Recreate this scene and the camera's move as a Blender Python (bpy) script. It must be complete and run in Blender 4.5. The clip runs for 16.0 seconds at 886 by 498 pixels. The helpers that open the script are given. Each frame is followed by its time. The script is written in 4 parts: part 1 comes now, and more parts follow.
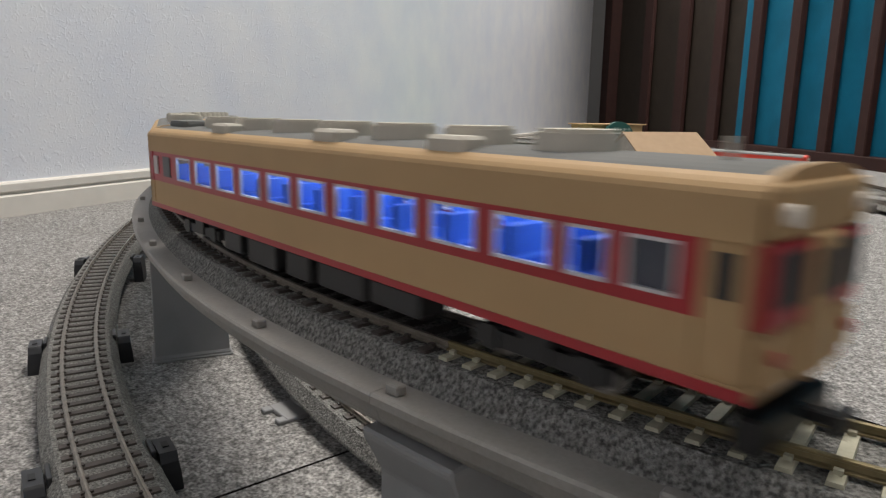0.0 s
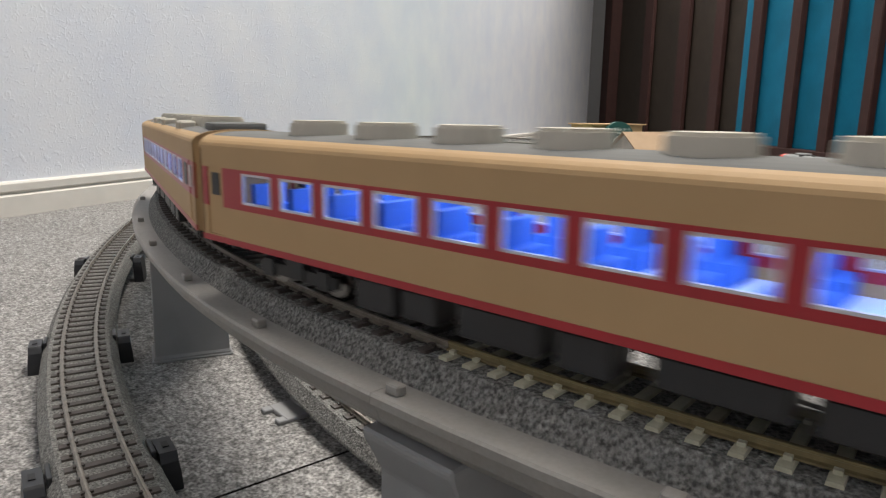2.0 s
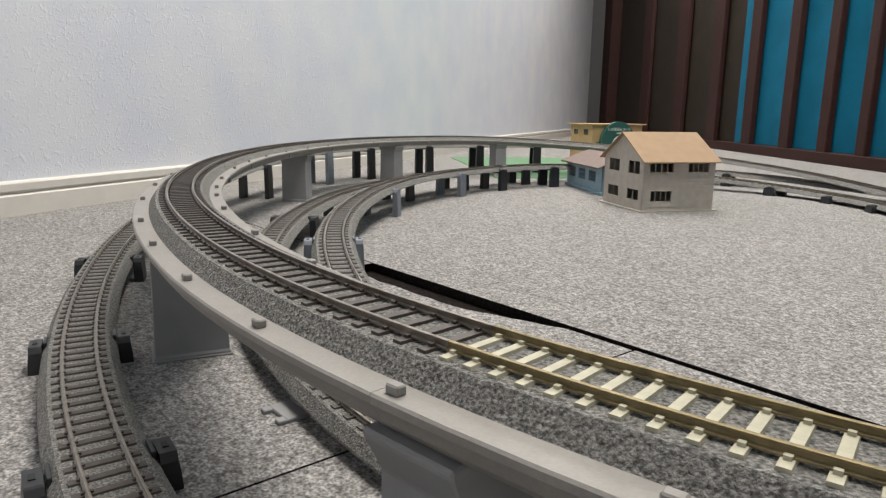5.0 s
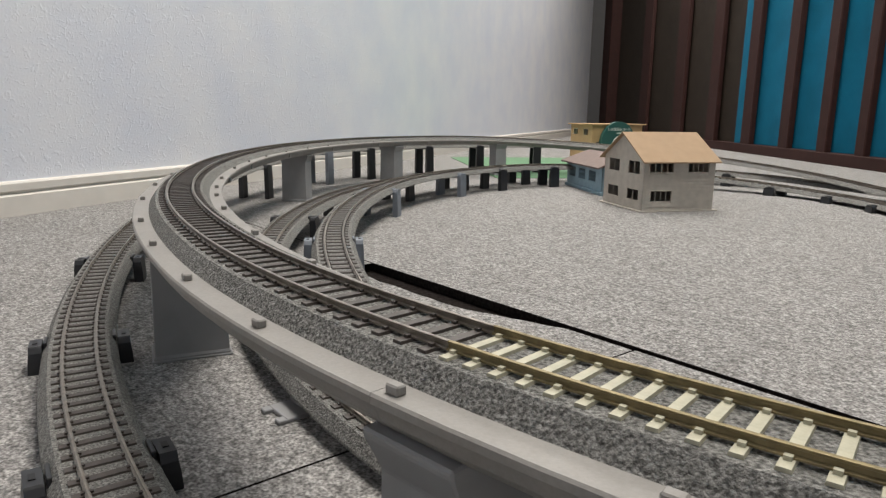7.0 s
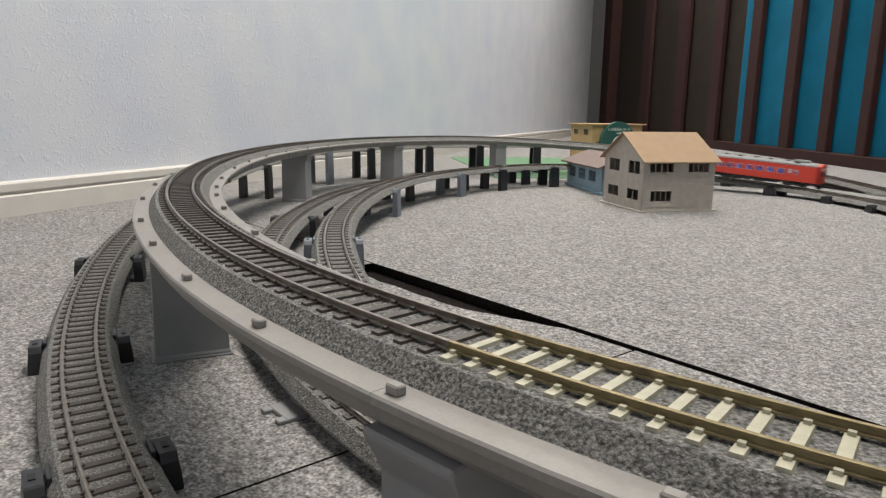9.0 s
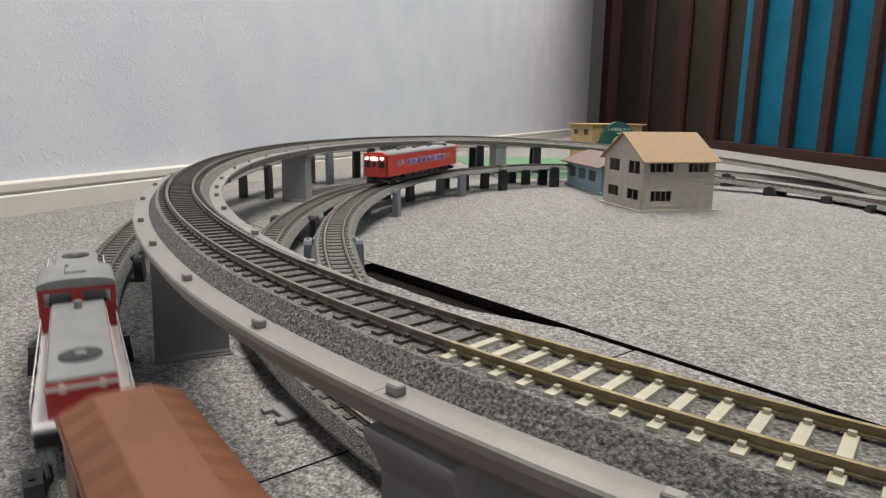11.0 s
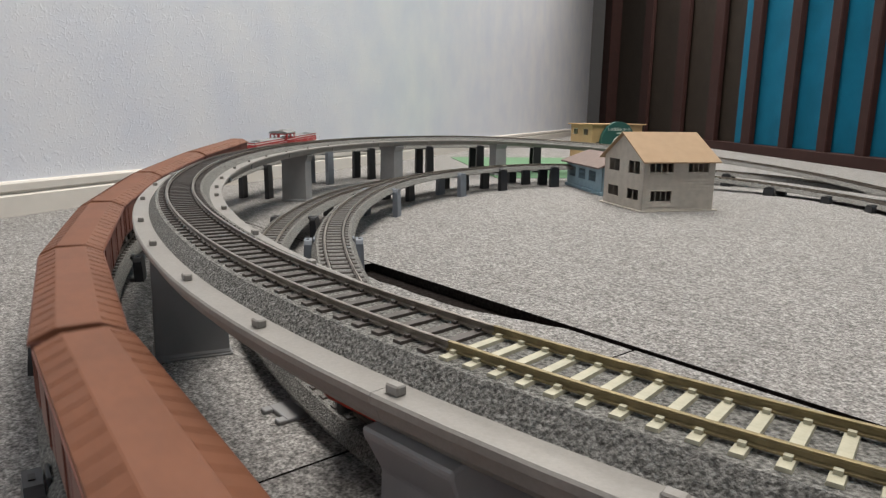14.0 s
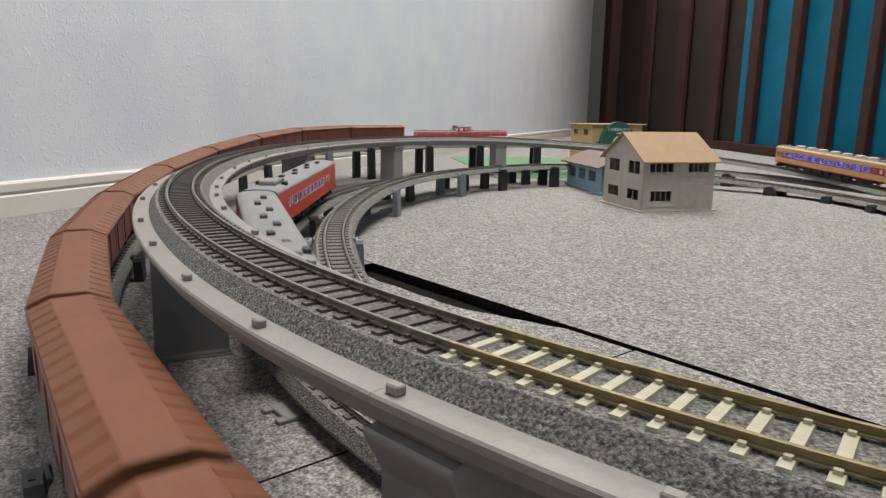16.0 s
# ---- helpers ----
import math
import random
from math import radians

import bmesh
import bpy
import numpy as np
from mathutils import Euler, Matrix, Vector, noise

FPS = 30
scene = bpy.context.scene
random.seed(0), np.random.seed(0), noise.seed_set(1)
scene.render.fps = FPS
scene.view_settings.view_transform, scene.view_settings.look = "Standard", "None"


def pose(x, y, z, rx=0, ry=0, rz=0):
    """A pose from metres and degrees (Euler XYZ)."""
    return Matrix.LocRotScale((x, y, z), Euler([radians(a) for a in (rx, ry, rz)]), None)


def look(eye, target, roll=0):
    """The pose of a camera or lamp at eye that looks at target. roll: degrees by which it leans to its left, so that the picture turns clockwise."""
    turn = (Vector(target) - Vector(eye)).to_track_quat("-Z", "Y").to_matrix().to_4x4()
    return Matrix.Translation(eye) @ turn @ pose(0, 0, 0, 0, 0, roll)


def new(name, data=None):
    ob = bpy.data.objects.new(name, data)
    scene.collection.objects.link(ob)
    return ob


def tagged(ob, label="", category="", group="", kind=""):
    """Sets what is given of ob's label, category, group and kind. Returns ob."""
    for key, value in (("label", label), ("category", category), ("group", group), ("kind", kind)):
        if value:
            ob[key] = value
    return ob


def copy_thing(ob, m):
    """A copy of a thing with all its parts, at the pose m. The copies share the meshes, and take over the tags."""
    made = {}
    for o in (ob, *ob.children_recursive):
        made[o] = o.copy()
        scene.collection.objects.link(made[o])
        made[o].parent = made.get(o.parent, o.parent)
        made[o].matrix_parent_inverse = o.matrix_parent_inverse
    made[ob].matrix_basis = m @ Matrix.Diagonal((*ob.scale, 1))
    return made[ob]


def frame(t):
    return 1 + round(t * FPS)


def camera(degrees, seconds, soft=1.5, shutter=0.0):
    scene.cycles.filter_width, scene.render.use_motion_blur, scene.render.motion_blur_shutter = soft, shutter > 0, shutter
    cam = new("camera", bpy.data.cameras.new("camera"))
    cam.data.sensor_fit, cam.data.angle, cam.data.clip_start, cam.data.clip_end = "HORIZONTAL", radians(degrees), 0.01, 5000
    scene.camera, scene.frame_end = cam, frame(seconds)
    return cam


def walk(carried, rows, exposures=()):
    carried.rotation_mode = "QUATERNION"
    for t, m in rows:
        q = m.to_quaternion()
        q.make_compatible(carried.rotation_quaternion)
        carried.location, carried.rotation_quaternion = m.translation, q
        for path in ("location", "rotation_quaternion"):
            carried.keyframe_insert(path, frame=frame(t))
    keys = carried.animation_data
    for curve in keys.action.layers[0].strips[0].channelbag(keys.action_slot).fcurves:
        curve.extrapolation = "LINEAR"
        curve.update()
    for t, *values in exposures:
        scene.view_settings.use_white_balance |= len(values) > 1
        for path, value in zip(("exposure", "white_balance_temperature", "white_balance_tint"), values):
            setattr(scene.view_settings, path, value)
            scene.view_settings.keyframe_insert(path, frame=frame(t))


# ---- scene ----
# camera: on a low stand beside the track, held still
CAM_H = 0.1489
cam = camera(66.88, 16.0, soft=1.3, shutter=0.55)
CAM_POSE = look((0, 0, CAM_H), (0, 1, CAM_H - math.tan(radians(11.454))), 0.83)
walk(cam, [(0.0, CAM_POSE), (16.0, CAM_POSE)],
     exposures=[(0.0, -0.12), (0.5, -0.05), (1.4, 0.14), (4.2, 0.18), (6.2, 0.0), (16.0, 0.0)])

# light: assumed fluorescent ceiling fitting over the layout, two added fills, pale room bounce
world = bpy.data.worlds.new("room_world")
scene.world = world
world.use_nodes = True
world.node_tree.nodes["Background"].inputs[0].default_value = (0.75, 0.82, 1.0, 1)
world.node_tree.nodes["Background"].inputs[1].default_value = 0.05
LAMP_AT = (0.48, 0.60, 2.28)
# Added fill lamps brighten the far tracks and the far end of the wall.
FILL_MID = (0.10, 2.05, 2.28)
FILL_FAR = (0.78, 3.45, 2.28)
for at, watts in ((LAMP_AT, 51), (FILL_MID, 34), (FILL_FAR, 54)):
    lamp = bpy.data.lights.new("ceiling_lamp", "AREA")
    lamp.shape, lamp.size, lamp.size_y, lamp.energy, lamp.color = "RECTANGLE", 0.9, 0.9, watts, (1.0, 0.94, 0.86)
    lamp_ob = new("ceiling_lamp", lamp)
    lamp_ob.matrix_world = look(at, (at[0], at[1], 0))

# ---------------------------------------------------------------- materials


def mat(name, color, rough=0.6, metal=0.0, emit=0.0, emit_color=None, spec=0.5):
    m = bpy.data.materials.new(name)
    m.use_nodes = True
    b = m.node_tree.nodes["Principled BSDF"]
    b.inputs["Base Color"].default_value = (*color, 1)
    b.inputs["Roughness"].default_value = rough
    b.inputs["Metallic"].default_value = metal
    b.inputs["Specular IOR Level"].default_value = spec
    if emit:
        b.inputs["Emission Color"].default_value = (*(emit_color or color), 1)
        b.inputs["Emission Strength"].default_value = emit
    return m


def grain(m, layers, bump=0.0, bump_scale=400.0, detail=4.0, dist=0.0005):
    """Colour variation from object-space noise layers (scale, dark rgb, light rgb, low, high) multiplied together, and relief."""
    nt = m.node_tree
    b = nt.nodes["Principled BSDF"]
    tc = nt.nodes.new("ShaderNodeTexCoord")
    base = b.inputs["Base Color"].default_value[:]
    last = None
    for scale, lo, hi, a, z in layers:
        n = nt.nodes.new("ShaderNodeTexNoise")
        n.inputs["Scale"].default_value, n.inputs["Detail"].default_value = scale, detail
        nt.links.new(tc.outputs["Object"], n.inputs["Vector"])
        r = nt.nodes.new("ShaderNodeValToRGB")
        r.color_ramp.elements[0].position, r.color_ramp.elements[1].position = a, z
        r.color_ramp.elements[0].color, r.color_ramp.elements[1].color = (*lo, 1), (*hi, 1)
        nt.links.new(n.outputs["Fac"], r.inputs["Fac"])
        mix = nt.nodes.new("ShaderNodeMixRGB")
        mix.blend_type = "MULTIPLY"
        mix.inputs[0].default_value = 1.0
        mix.inputs[1].default_value = base
        if last:
            nt.links.new(last, mix.inputs[1])
        nt.links.new(r.outputs["Color"], mix.inputs[2])
        last = mix.outputs[0]
    if last:
        nt.links.new(last, b.inputs["Base Color"])
    if bump:
        n = nt.nodes.new("ShaderNodeTexNoise")
        n.inputs["Scale"].default_value, n.inputs["Detail"].default_value = bump_scale, 5.0
        nt.links.new(tc.outputs["Object"], n.inputs["Vector"])
        bp = nt.nodes.new("ShaderNodeBump")
        bp.inputs["Strength"].default_value, bp.inputs["Distance"].default_value = bump, dist
        nt.links.new(n.outputs["Fac"], bp.inputs["Height"])
        nt.links.new(bp.outputs["Normal"], b.inputs["Normal"])
    return m


def g3(v):
    return (v, v, v)


CARPET = grain(mat("carpet", (0.335, 0.325, 0.315), 1.0, spec=0.1),
               [(230, g3(0.58), g3(1.2), 0.38, 0.62), (620, g3(0.45), g3(1.3), 0.36, 0.64), (60, g3(0.82), g3(1.1), 0.35, 0.65), (7, g3(0.92), g3(1.05), 0.3, 0.7)], 1.0, 330, 6.0, 0.002)
CARPET_EDGE = grain(mat("carpet_backing", (0.020, 0.017, 0.016), 1.0, spec=0.0), [(300, g3(0.5), g3(1.3), 0.3, 0.7)], 0.5, 300)
WALLPAPER = mat("wallpaper", (0.70, 0.74, 0.80), 0.85, spec=0.2)
BASE_PAINT = grain(mat("baseboard_paint", (0.70, 0.665, 0.615), 0.6, spec=0.25), [(30, g3(0.93), g3(1.0), 0.3, 0.7)], 0.05, 60)
CEIL_PAINT = grain(mat("ceiling_paint", (0.80, 0.80, 0.78), 0.9), [(12, g3(0.94), g3(1.0), 0.3, 0.7)], 0.1, 80)
DECK = grain(mat("viaduct_plastic", (0.245, 0.232, 0.216), 0.55), [(60, g3(0.9), g3(1.06), 0.3, 0.7), (900, g3(0.93), g3(1.05), 0.3, 0.7)], 0.15, 1500, 4.0, 0.0002)
PIER = grain(mat("pier_plastic", (0.235, 0.236, 0.240), 0.55), [(45, g3(0.9), g3(1.06), 0.3, 0.7)], 0.08, 900, 4.0, 0.0002)
BALLAST = grain(mat("ballast", (0.200, 0.197, 0.186), 0.9, spec=0.2), [(1050, g3(0.42), g3(1.55), 0.34, 0.66), (420, g3(0.75), g3(1.2), 0.3, 0.7)], 1.0, 1200, 4.0, 0.0016)
SLEEPER = grain(mat("sleeper_plastic", (0.045, 0.036, 0.031), 0.55), [(500, g3(0.75), g3(1.3), 0.3, 0.7)], 0.3, 900, 4.0, 0.0002)
SLEEPER_PALE = grain(mat("sleeper_concrete", (0.42, 0.40, 0.30), 0.6), [(500, g3(0.85), g3(1.08), 0.3, 0.7)], 0.2, 900, 4.0, 0.0002)
RAIL = grain(mat("rail_nickel", (0.27, 0.24, 0.205), 0.34, 0.85), [(300, g3(0.75), g3(1.15), 0.3, 0.7)])
RAIL_BRASS = grain(mat("rail_brass", (0.235, 0.190, 0.100), 0.55, 0.55), [(250, g3(0.7), g3(1.15), 0.3, 0.7)])
RISER_BLACK = mat("riser_black", (0.014, 0.015, 0.018), 0.4)
RISER_GREY = grain(mat("riser_grey", (0.17, 0.19, 0.22), 0.45), [(70, g3(0.88), g3(1.08), 0.3, 0.7)])
DARK = mat("dark_metal_and_slot_shade", (0.012, 0.012, 0.013), 0.45, 0.3)
BOGIE = mat("bogie_grey", (0.017, 0.017, 0.018), 0.5)
WHEEL = mat("wheel_steel", (0.25, 0.24, 0.23), 0.3, 1.0)
CREAM = grain(mat("cream_paint", (0.44, 0.290, 0.148), 0.6, spec=0.25), [(40, g3(0.95), g3(1.03), 0.3, 0.7)])
BAND_RED = grain(mat("band_red", (0.34, 0.018, 0.026), 0.36), [(40, g3(0.93), g3(1.05), 0.3, 0.7)])
ROOF_GREY = grain(mat("roof_grey", (0.165, 0.165, 0.16), 0.9, spec=0.08), [(60, g3(0.9), g3(1.06), 0.3, 0.7)])
AC_GREY = grain(mat("aircon_grey", (0.50, 0.465, 0.40), 0.75, spec=0.2), [(60, g3(0.9), g3(1.06), 0.3, 0.7)])
VERMILION = grain(mat("vermilion_paint", (0.56, 0.055, 0.034), 0.42), [(40, g3(0.93), g3(1.05), 0.3, 0.7)])
ROOF_COOL = grain(mat("roof_cool_grey", (0.25, 0.255, 0.255), 0.9, spec=0.1), [(60, g3(0.9), g3(1.06), 0.3, 0.7)])
LOCO_RED = grain(mat("loco_red", (0.42, 0.035, 0.035), 0.38), [(40, g3(0.93), g3(1.05), 0.3, 0.7)])
WHITE_STRIPE = mat("white_stripe", (0.72, 0.71, 0.69), 0.4)
WAGON_BROWN = grain(mat("wagon_brown", (0.172, 0.067, 0.034), 0.55, spec=0.3), [(25, g3(0.86), g3(1.1), 0.3, 0.7), (300, g3(0.92), g3(1.06), 0.3, 0.7)], 0.15, 600, 4.0, 0.0002)
WAGON_SIDE = grain(mat("wagon_side_brown", (0.15, 0.048, 0.032), 0.5), [(25, g3(0.86), g3(1.1), 0.3, 0.7)], 0.15, 600, 4.0, 0.0002)
SEAT_BLUE = mat("seat_blue", (0.035, 0.14, 0.50), 0.7)
SALOON = mat("saloon_lining", (0.52, 0.62, 0.84), 0.6)
SALOON_LIGHT = mat("saloon_light", (0.8, 0.85, 1.0), 0.5, 0, 9.0, (0.66, 0.80, 1.0))
LOCAL_LINING = mat("local_lining", (0.66, 0.65, 0.68), 0.6)
LOCAL_LIGHT = mat("local_light", (0.9, 0.9, 1.0), 0.5, 0, 6.0, (0.86, 0.89, 1.0))
LOCAL_SEAT = mat("local_seat", (0.10, 0.13, 0.32), 0.7)
HEADLIGHT = mat("headlight_glow", (1, 1, 1), 0.4, 0, 9, (0.80, 0.86, 1.0))
HEADLIGHT_WARM = mat("headlight_warm_glow", (1, 1, 1), 0.4, 0, 4.5, (1.0, 0.90, 0.86))
HEADLIGHT_OFF = mat("headlight_off", (0.75, 0.7, 0.62), 0.15)
FRAME_ALU = mat("window_frame_aluminium", (0.62, 0.60, 0.62), 0.35, 0.6)
FRAME_RUBBER = mat("window_rubber", (0.02, 0.02, 0.022), 0.5)
HOUSE_WALL = grain(mat("house_siding", (0.43, 0.395, 0.345), 0.75), [(80, g3(0.88), g3(1.06), 0.3, 0.7)])
HOUSE_ROOF = grain(mat("house_roof", (0.335, 0.235, 0.150), 0.8, spec=0.2), [(60, g3(0.93), g3(1.04), 0.3, 0.7)])
ANNEX_BLUE = grain(mat("annex_blue", (0.22, 0.32, 0.38), 0.75), [(80, g3(0.9), g3(1.06), 0.3, 0.7)])
ANNEX_ROOF = grain(mat("annex_roof", (0.16, 0.115, 0.10), 0.75), [(80, g3(0.9), g3(1.06), 0.3, 0.7)])
SHOP_WALL = grain(mat("shop_wall", (0.42, 0.270, 0.135), 0.75), [(60, g3(0.92), g3(1.05), 0.3, 0.7)])
SIGN_GREEN = mat("sign_green", (0.02, 0.085, 0.075), 0.5)
SIGN_WHITE = mat("sign_white", (0.78, 0.78, 0.72), 0.6)
GREEN_PAPER = grain(mat("green_board", (0.105, 0.215, 0.115), 0.85), [(50, g3(0.92), g3(1.05), 0.3, 0.7)])
CURTAIN_BROWN = grain(mat("partition_brown", (0.019, 0.0135, 0.0095), 0.75, spec=0.2), [(14, g3(0.8), g3(1.15), 0.3, 0.7), (500, g3(0.85), g3(1.1), 0.3, 0.7)], 0.3, 900, 4.0, 0.001)
CURTAIN_TEAL = grain(mat("partition_teal", (0.0025, 0.088, 0.150), 0.85, spec=0.15), [(10, g3(0.85), g3(1.1), 0.3, 0.7), (500, g3(0.9), g3(1.08), 0.3, 0.7)], 0.3, 900, 4.0, 0.001)
STRIP_BROWN = grain(mat("partition_strip", (0.028, 0.0105, 0.0088), 0.7, spec=0.2), [(30, g3(0.85), g3(1.12), 0.3, 0.7)])
EDGE_SHADE = mat("edge_shade", (0.055, 0.055, 0.058), 0.7)
FROSTED = mat("frosted_glass", (0.50, 0.44, 0.43), 0.45)
CAB_GREY = mat("cab_grey", (0.11, 0.11, 0.115), 0.6)


def glass_material():
    m = mat("window_glass", (0.8, 0.85, 1.0), 0.05)
    b = m.node_tree.nodes["Principled BSDF"]
    b.inputs["Transmission Weight"].default_value = 1.0
    b.inputs["IOR"].default_value = 1.1
    return m


GLASS = glass_material()


def wallpaper_relief():
    """Pale plaster-look wallpaper: patches of trowelled ridges on a fine grain, faintly mottled blue-grey."""
    nt = WALLPAPER.node_tree
    b = nt.nodes["Principled BSDF"]
    tc = nt.nodes.new("ShaderNodeTexCoord")
    big = nt.nodes.new("ShaderNodeTexNoise")
    big.inputs["Scale"].default_value, big.inputs["Detail"].default_value = 7.0, 6.0
    mid = nt.nodes.new("ShaderNodeTexNoise")
    mid.inputs["Scale"].default_value, mid.inputs["Detail"].default_value, mid.inputs["Distortion"].default_value = 95.0, 8.0, 1.0
    fine = nt.nodes.new("ShaderNodeTexNoise")
    fine.inputs["Scale"].default_value, fine.inputs["Detail"].default_value = 260.0, 3.0
    for n in (big, mid, fine):
        nt.links.new(tc.outputs["Object"], n.inputs["Vector"])
    r = nt.nodes.new("ShaderNodeValToRGB")
    r.color_ramp.elements[0].position, r.color_ramp.elements[1].position = 0.35, 0.7
    r.color_ramp.elements[0].color, r.color_ramp.elements[1].color = (0.675, 0.70, 0.775, 1), (0.755, 0.765, 0.80, 1)
    nt.links.new(big.outputs["Fac"], r.inputs["Fac"])
    nt.links.new(r.outputs["Color"], b.inputs["Base Color"])
    ridge = nt.nodes.new("ShaderNodeValToRGB")
    ridge.color_ramp.elements[0].position, ridge.color_ramp.elements[1].position = 0.56, 0.66
    nt.links.new(mid.outputs["Fac"], ridge.inputs["Fac"])
    b1 = nt.nodes.new("ShaderNodeBump")
    b1.inputs["Strength"].default_value, b1.inputs["Distance"].default_value = 0.32, 0.0013
    b2 = nt.nodes.new("ShaderNodeBump")
    b2.inputs["Strength"].default_value, b2.inputs["Distance"].default_value = 0.5, 0.0008
    nt.links.new(ridge.outputs["Color"], b1.inputs["Height"])
    nt.links.new(fine.outputs["Fac"], b2.inputs["Height"])
    nt.links.new(b1.outputs["Normal"], b2.inputs["Normal"])
    nt.links.new(b2.outputs["Normal"], b.inputs["Normal"])


wallpaper_relief()

# ---------------------------------------------------------------- mesh helpers


def part(name, bm, material, parent=None, label="", smooth=False):
    me = bpy.data.meshes.new(name)
    bm.normal_update()
    bm.to_mesh(me)
    bm.free()
    me.materials.append(material)
    if smooth:
        for p in me.polygons:
            p.use_smooth = True
    ob = new(name, me)
    if parent:
        ob.parent = parent
    if label:
        ob["label"] = label
    return ob


def share(name, mesh, parent, m=None):
    """One more object on the same mesh."""
    ob = new(name, mesh)
    ob.parent = parent
    if m is not None:
        ob.matrix_basis = m
    return ob


def box(bm, x0, x1, y0, y1, z0, z1, m=None):
    co = [(x, y, z) for z in (z0, z1) for y in (y0, y1) for x in (x0, x1)]
    v = [bm.verts.new(m @ Vector(c) if m else c) for c in co]
    for f in ((0, 2, 3, 1), (4, 5, 7, 6), (0, 1, 5, 4), (2, 6, 7, 3), (0, 4, 6, 2), (1, 3, 7, 5)):
        bm.faces.new([v[i] for i in f])
    return v


def bevel(bm, w, seg=1):
    bmesh.ops.bevel(bm, geom=bm.edges[:], offset=w, segments=seg, affect="EDGES", profile=0.6)
    return bm


def bbox(x0, x1, y0, y1, z0, z1, w=0.0, seg=1):
    bm = bmesh.new()
    box(bm, x0, x1, y0, y1, z0, z1)
    return bevel(bm, w, seg) if w else bm


def prism(bm, pts, x0, x1, axis="x"):
    """A profile of (a, z) points run along an axis."""
    mk = (lambda x, a, z: (x, a, z)) if axis == "x" else (lambda x, a, z: (a, x, z))
    lo = [bm.verts.new(mk(x0, a, z)) for a, z in pts]
    hi = [bm.verts.new(mk(x1, a, z)) for a, z in pts]
    n = len(pts)
    for i in range(n):
        j = (i + 1) % n
        bm.faces.new((lo[i], lo[j], hi[j], hi[i]))
    bm.faces.new(lo[::-1])
    bm.faces.new(hi)
    bmesh.ops.recalc_face_normals(bm, faces=bm.faces)
    return bm


def cyl(bm, r, x, y, z, h, axis="z", n=16, r2=None):
    top, bot = [], []
    for i in range(n):
        a = 2 * math.pi * i / n
        c, s = math.cos(a), math.sin(a)
        q = r if r2 is None else r2
        if axis == "z":
            bot.append(bm.verts.new((x + r * c, y + r * s, z)))
            top.append(bm.verts.new((x + q * c, y + q * s, z + h)))
        elif axis == "y":
            bot.append(bm.verts.new((x + r * c, y, z + r * s)))
            top.append(bm.verts.new((x + q * c, y + h, z + q * s)))
        else:
            bot.append(bm.verts.new((x, y + r * c, z + r * s)))
            top.append(bm.verts.new((x + h, y + q * c, z + q * s)))
    for i in range(n):
        j = (i + 1) % n
        bm.faces.new((bot[i], bot[j], top[j], top[i]))
    bm.faces.new(bot[::-1])
    bm.faces.new(top)
    bmesh.ops.recalc_face_normals(bm, faces=bm.faces)
    return bm


def empty(name, label, category, group=""):
    ob = new(name)
    return tagged(ob, label, category, group)


# ---------------------------------------------------------------- tracks: chains of arcs
GAUGE = 0.0165
TRACKS = {}


class Track:
    """x, y, heading in degrees at the start; pieces of (length, curvature); heights of the rail head by distance."""

    def __init__(self, x, y, h, pieces, heights):
        self.pieces, self.heights, self.knots = pieces, heights, []
        h, s = radians(h), 0.0
        for length, c in pieces:
            self.knots.append((s, x, y, h, c))
            x, y, h = self.run(x, y, h, c, length)
            s += length
        self.length = s
        self.end = (x, y, h)

    @staticmethod
    def run(x, y, h, c, d):
        if abs(c) < 1e-6:
            return x + d * math.cos(h), y + d * math.sin(h), h
        return x + (math.sin(h + c * d) - math.sin(h)) / c, y - (math.cos(h + c * d) - math.cos(h)) / c, h + c * d

    def plan(self, s):
        k = self.knots[0]
        for kn in self.knots:
            if kn[0] <= s:
                k = kn
        return self.run(k[1], k[2], k[3], k[4], s - k[0])

    def z(self, s):
        hs = self.heights
        if s <= hs[0][0]:
            return hs[0][1]
        for (a, za), (b, zb) in zip(hs, hs[1:]):
            if s <= b:
                t = (s - a) / (b - a)
                t = t * t * (3 - 2 * t)
                return za + (zb - za) * t
        return hs[-1][1]

    def at(self, s, off=0.0, dz=0.0):
        x, y, h = self.plan(s)
        return Vector((x - off * math.sin(h), y + off * math.cos(h), self.z(s) + dz))

    def m(self, s, off=0.0, dz=0.0):
        """Pose with x along the track, z up."""
        x, y, h = self.plan(s)
        return Matrix.Translation(self.at(s, off, dz)) @ Matrix.Rotation(h, 4, "Z")

    def sweep(self, bm, prof, s0, s1, step=0.02, close=True):
        """Run a closed profile of (offset to the left, height over the rail head) along the track."""
        n = max(2, int((s1 - s0) / step) + 1)
        rings = []
        for i in range(n):
            s = s0 + (s1 - s0) * i / (n - 1)
            rings.append([bm.verts.new(self.at(s, o, dz)) for o, dz in prof])
        k = len(prof)
        for a, b in zip(rings, rings[1:]):
            for i in range(k):
                j = (i + 1) % k
                bm.faces.new((a[i], a[j], b[j], b[i]))
        bm.faces.new(rings[0][::-1])
        bm.faces.new(rings[-1])
        bmesh.ops.recalc_face_normals(bm, faces=bm.faces)
        return bm


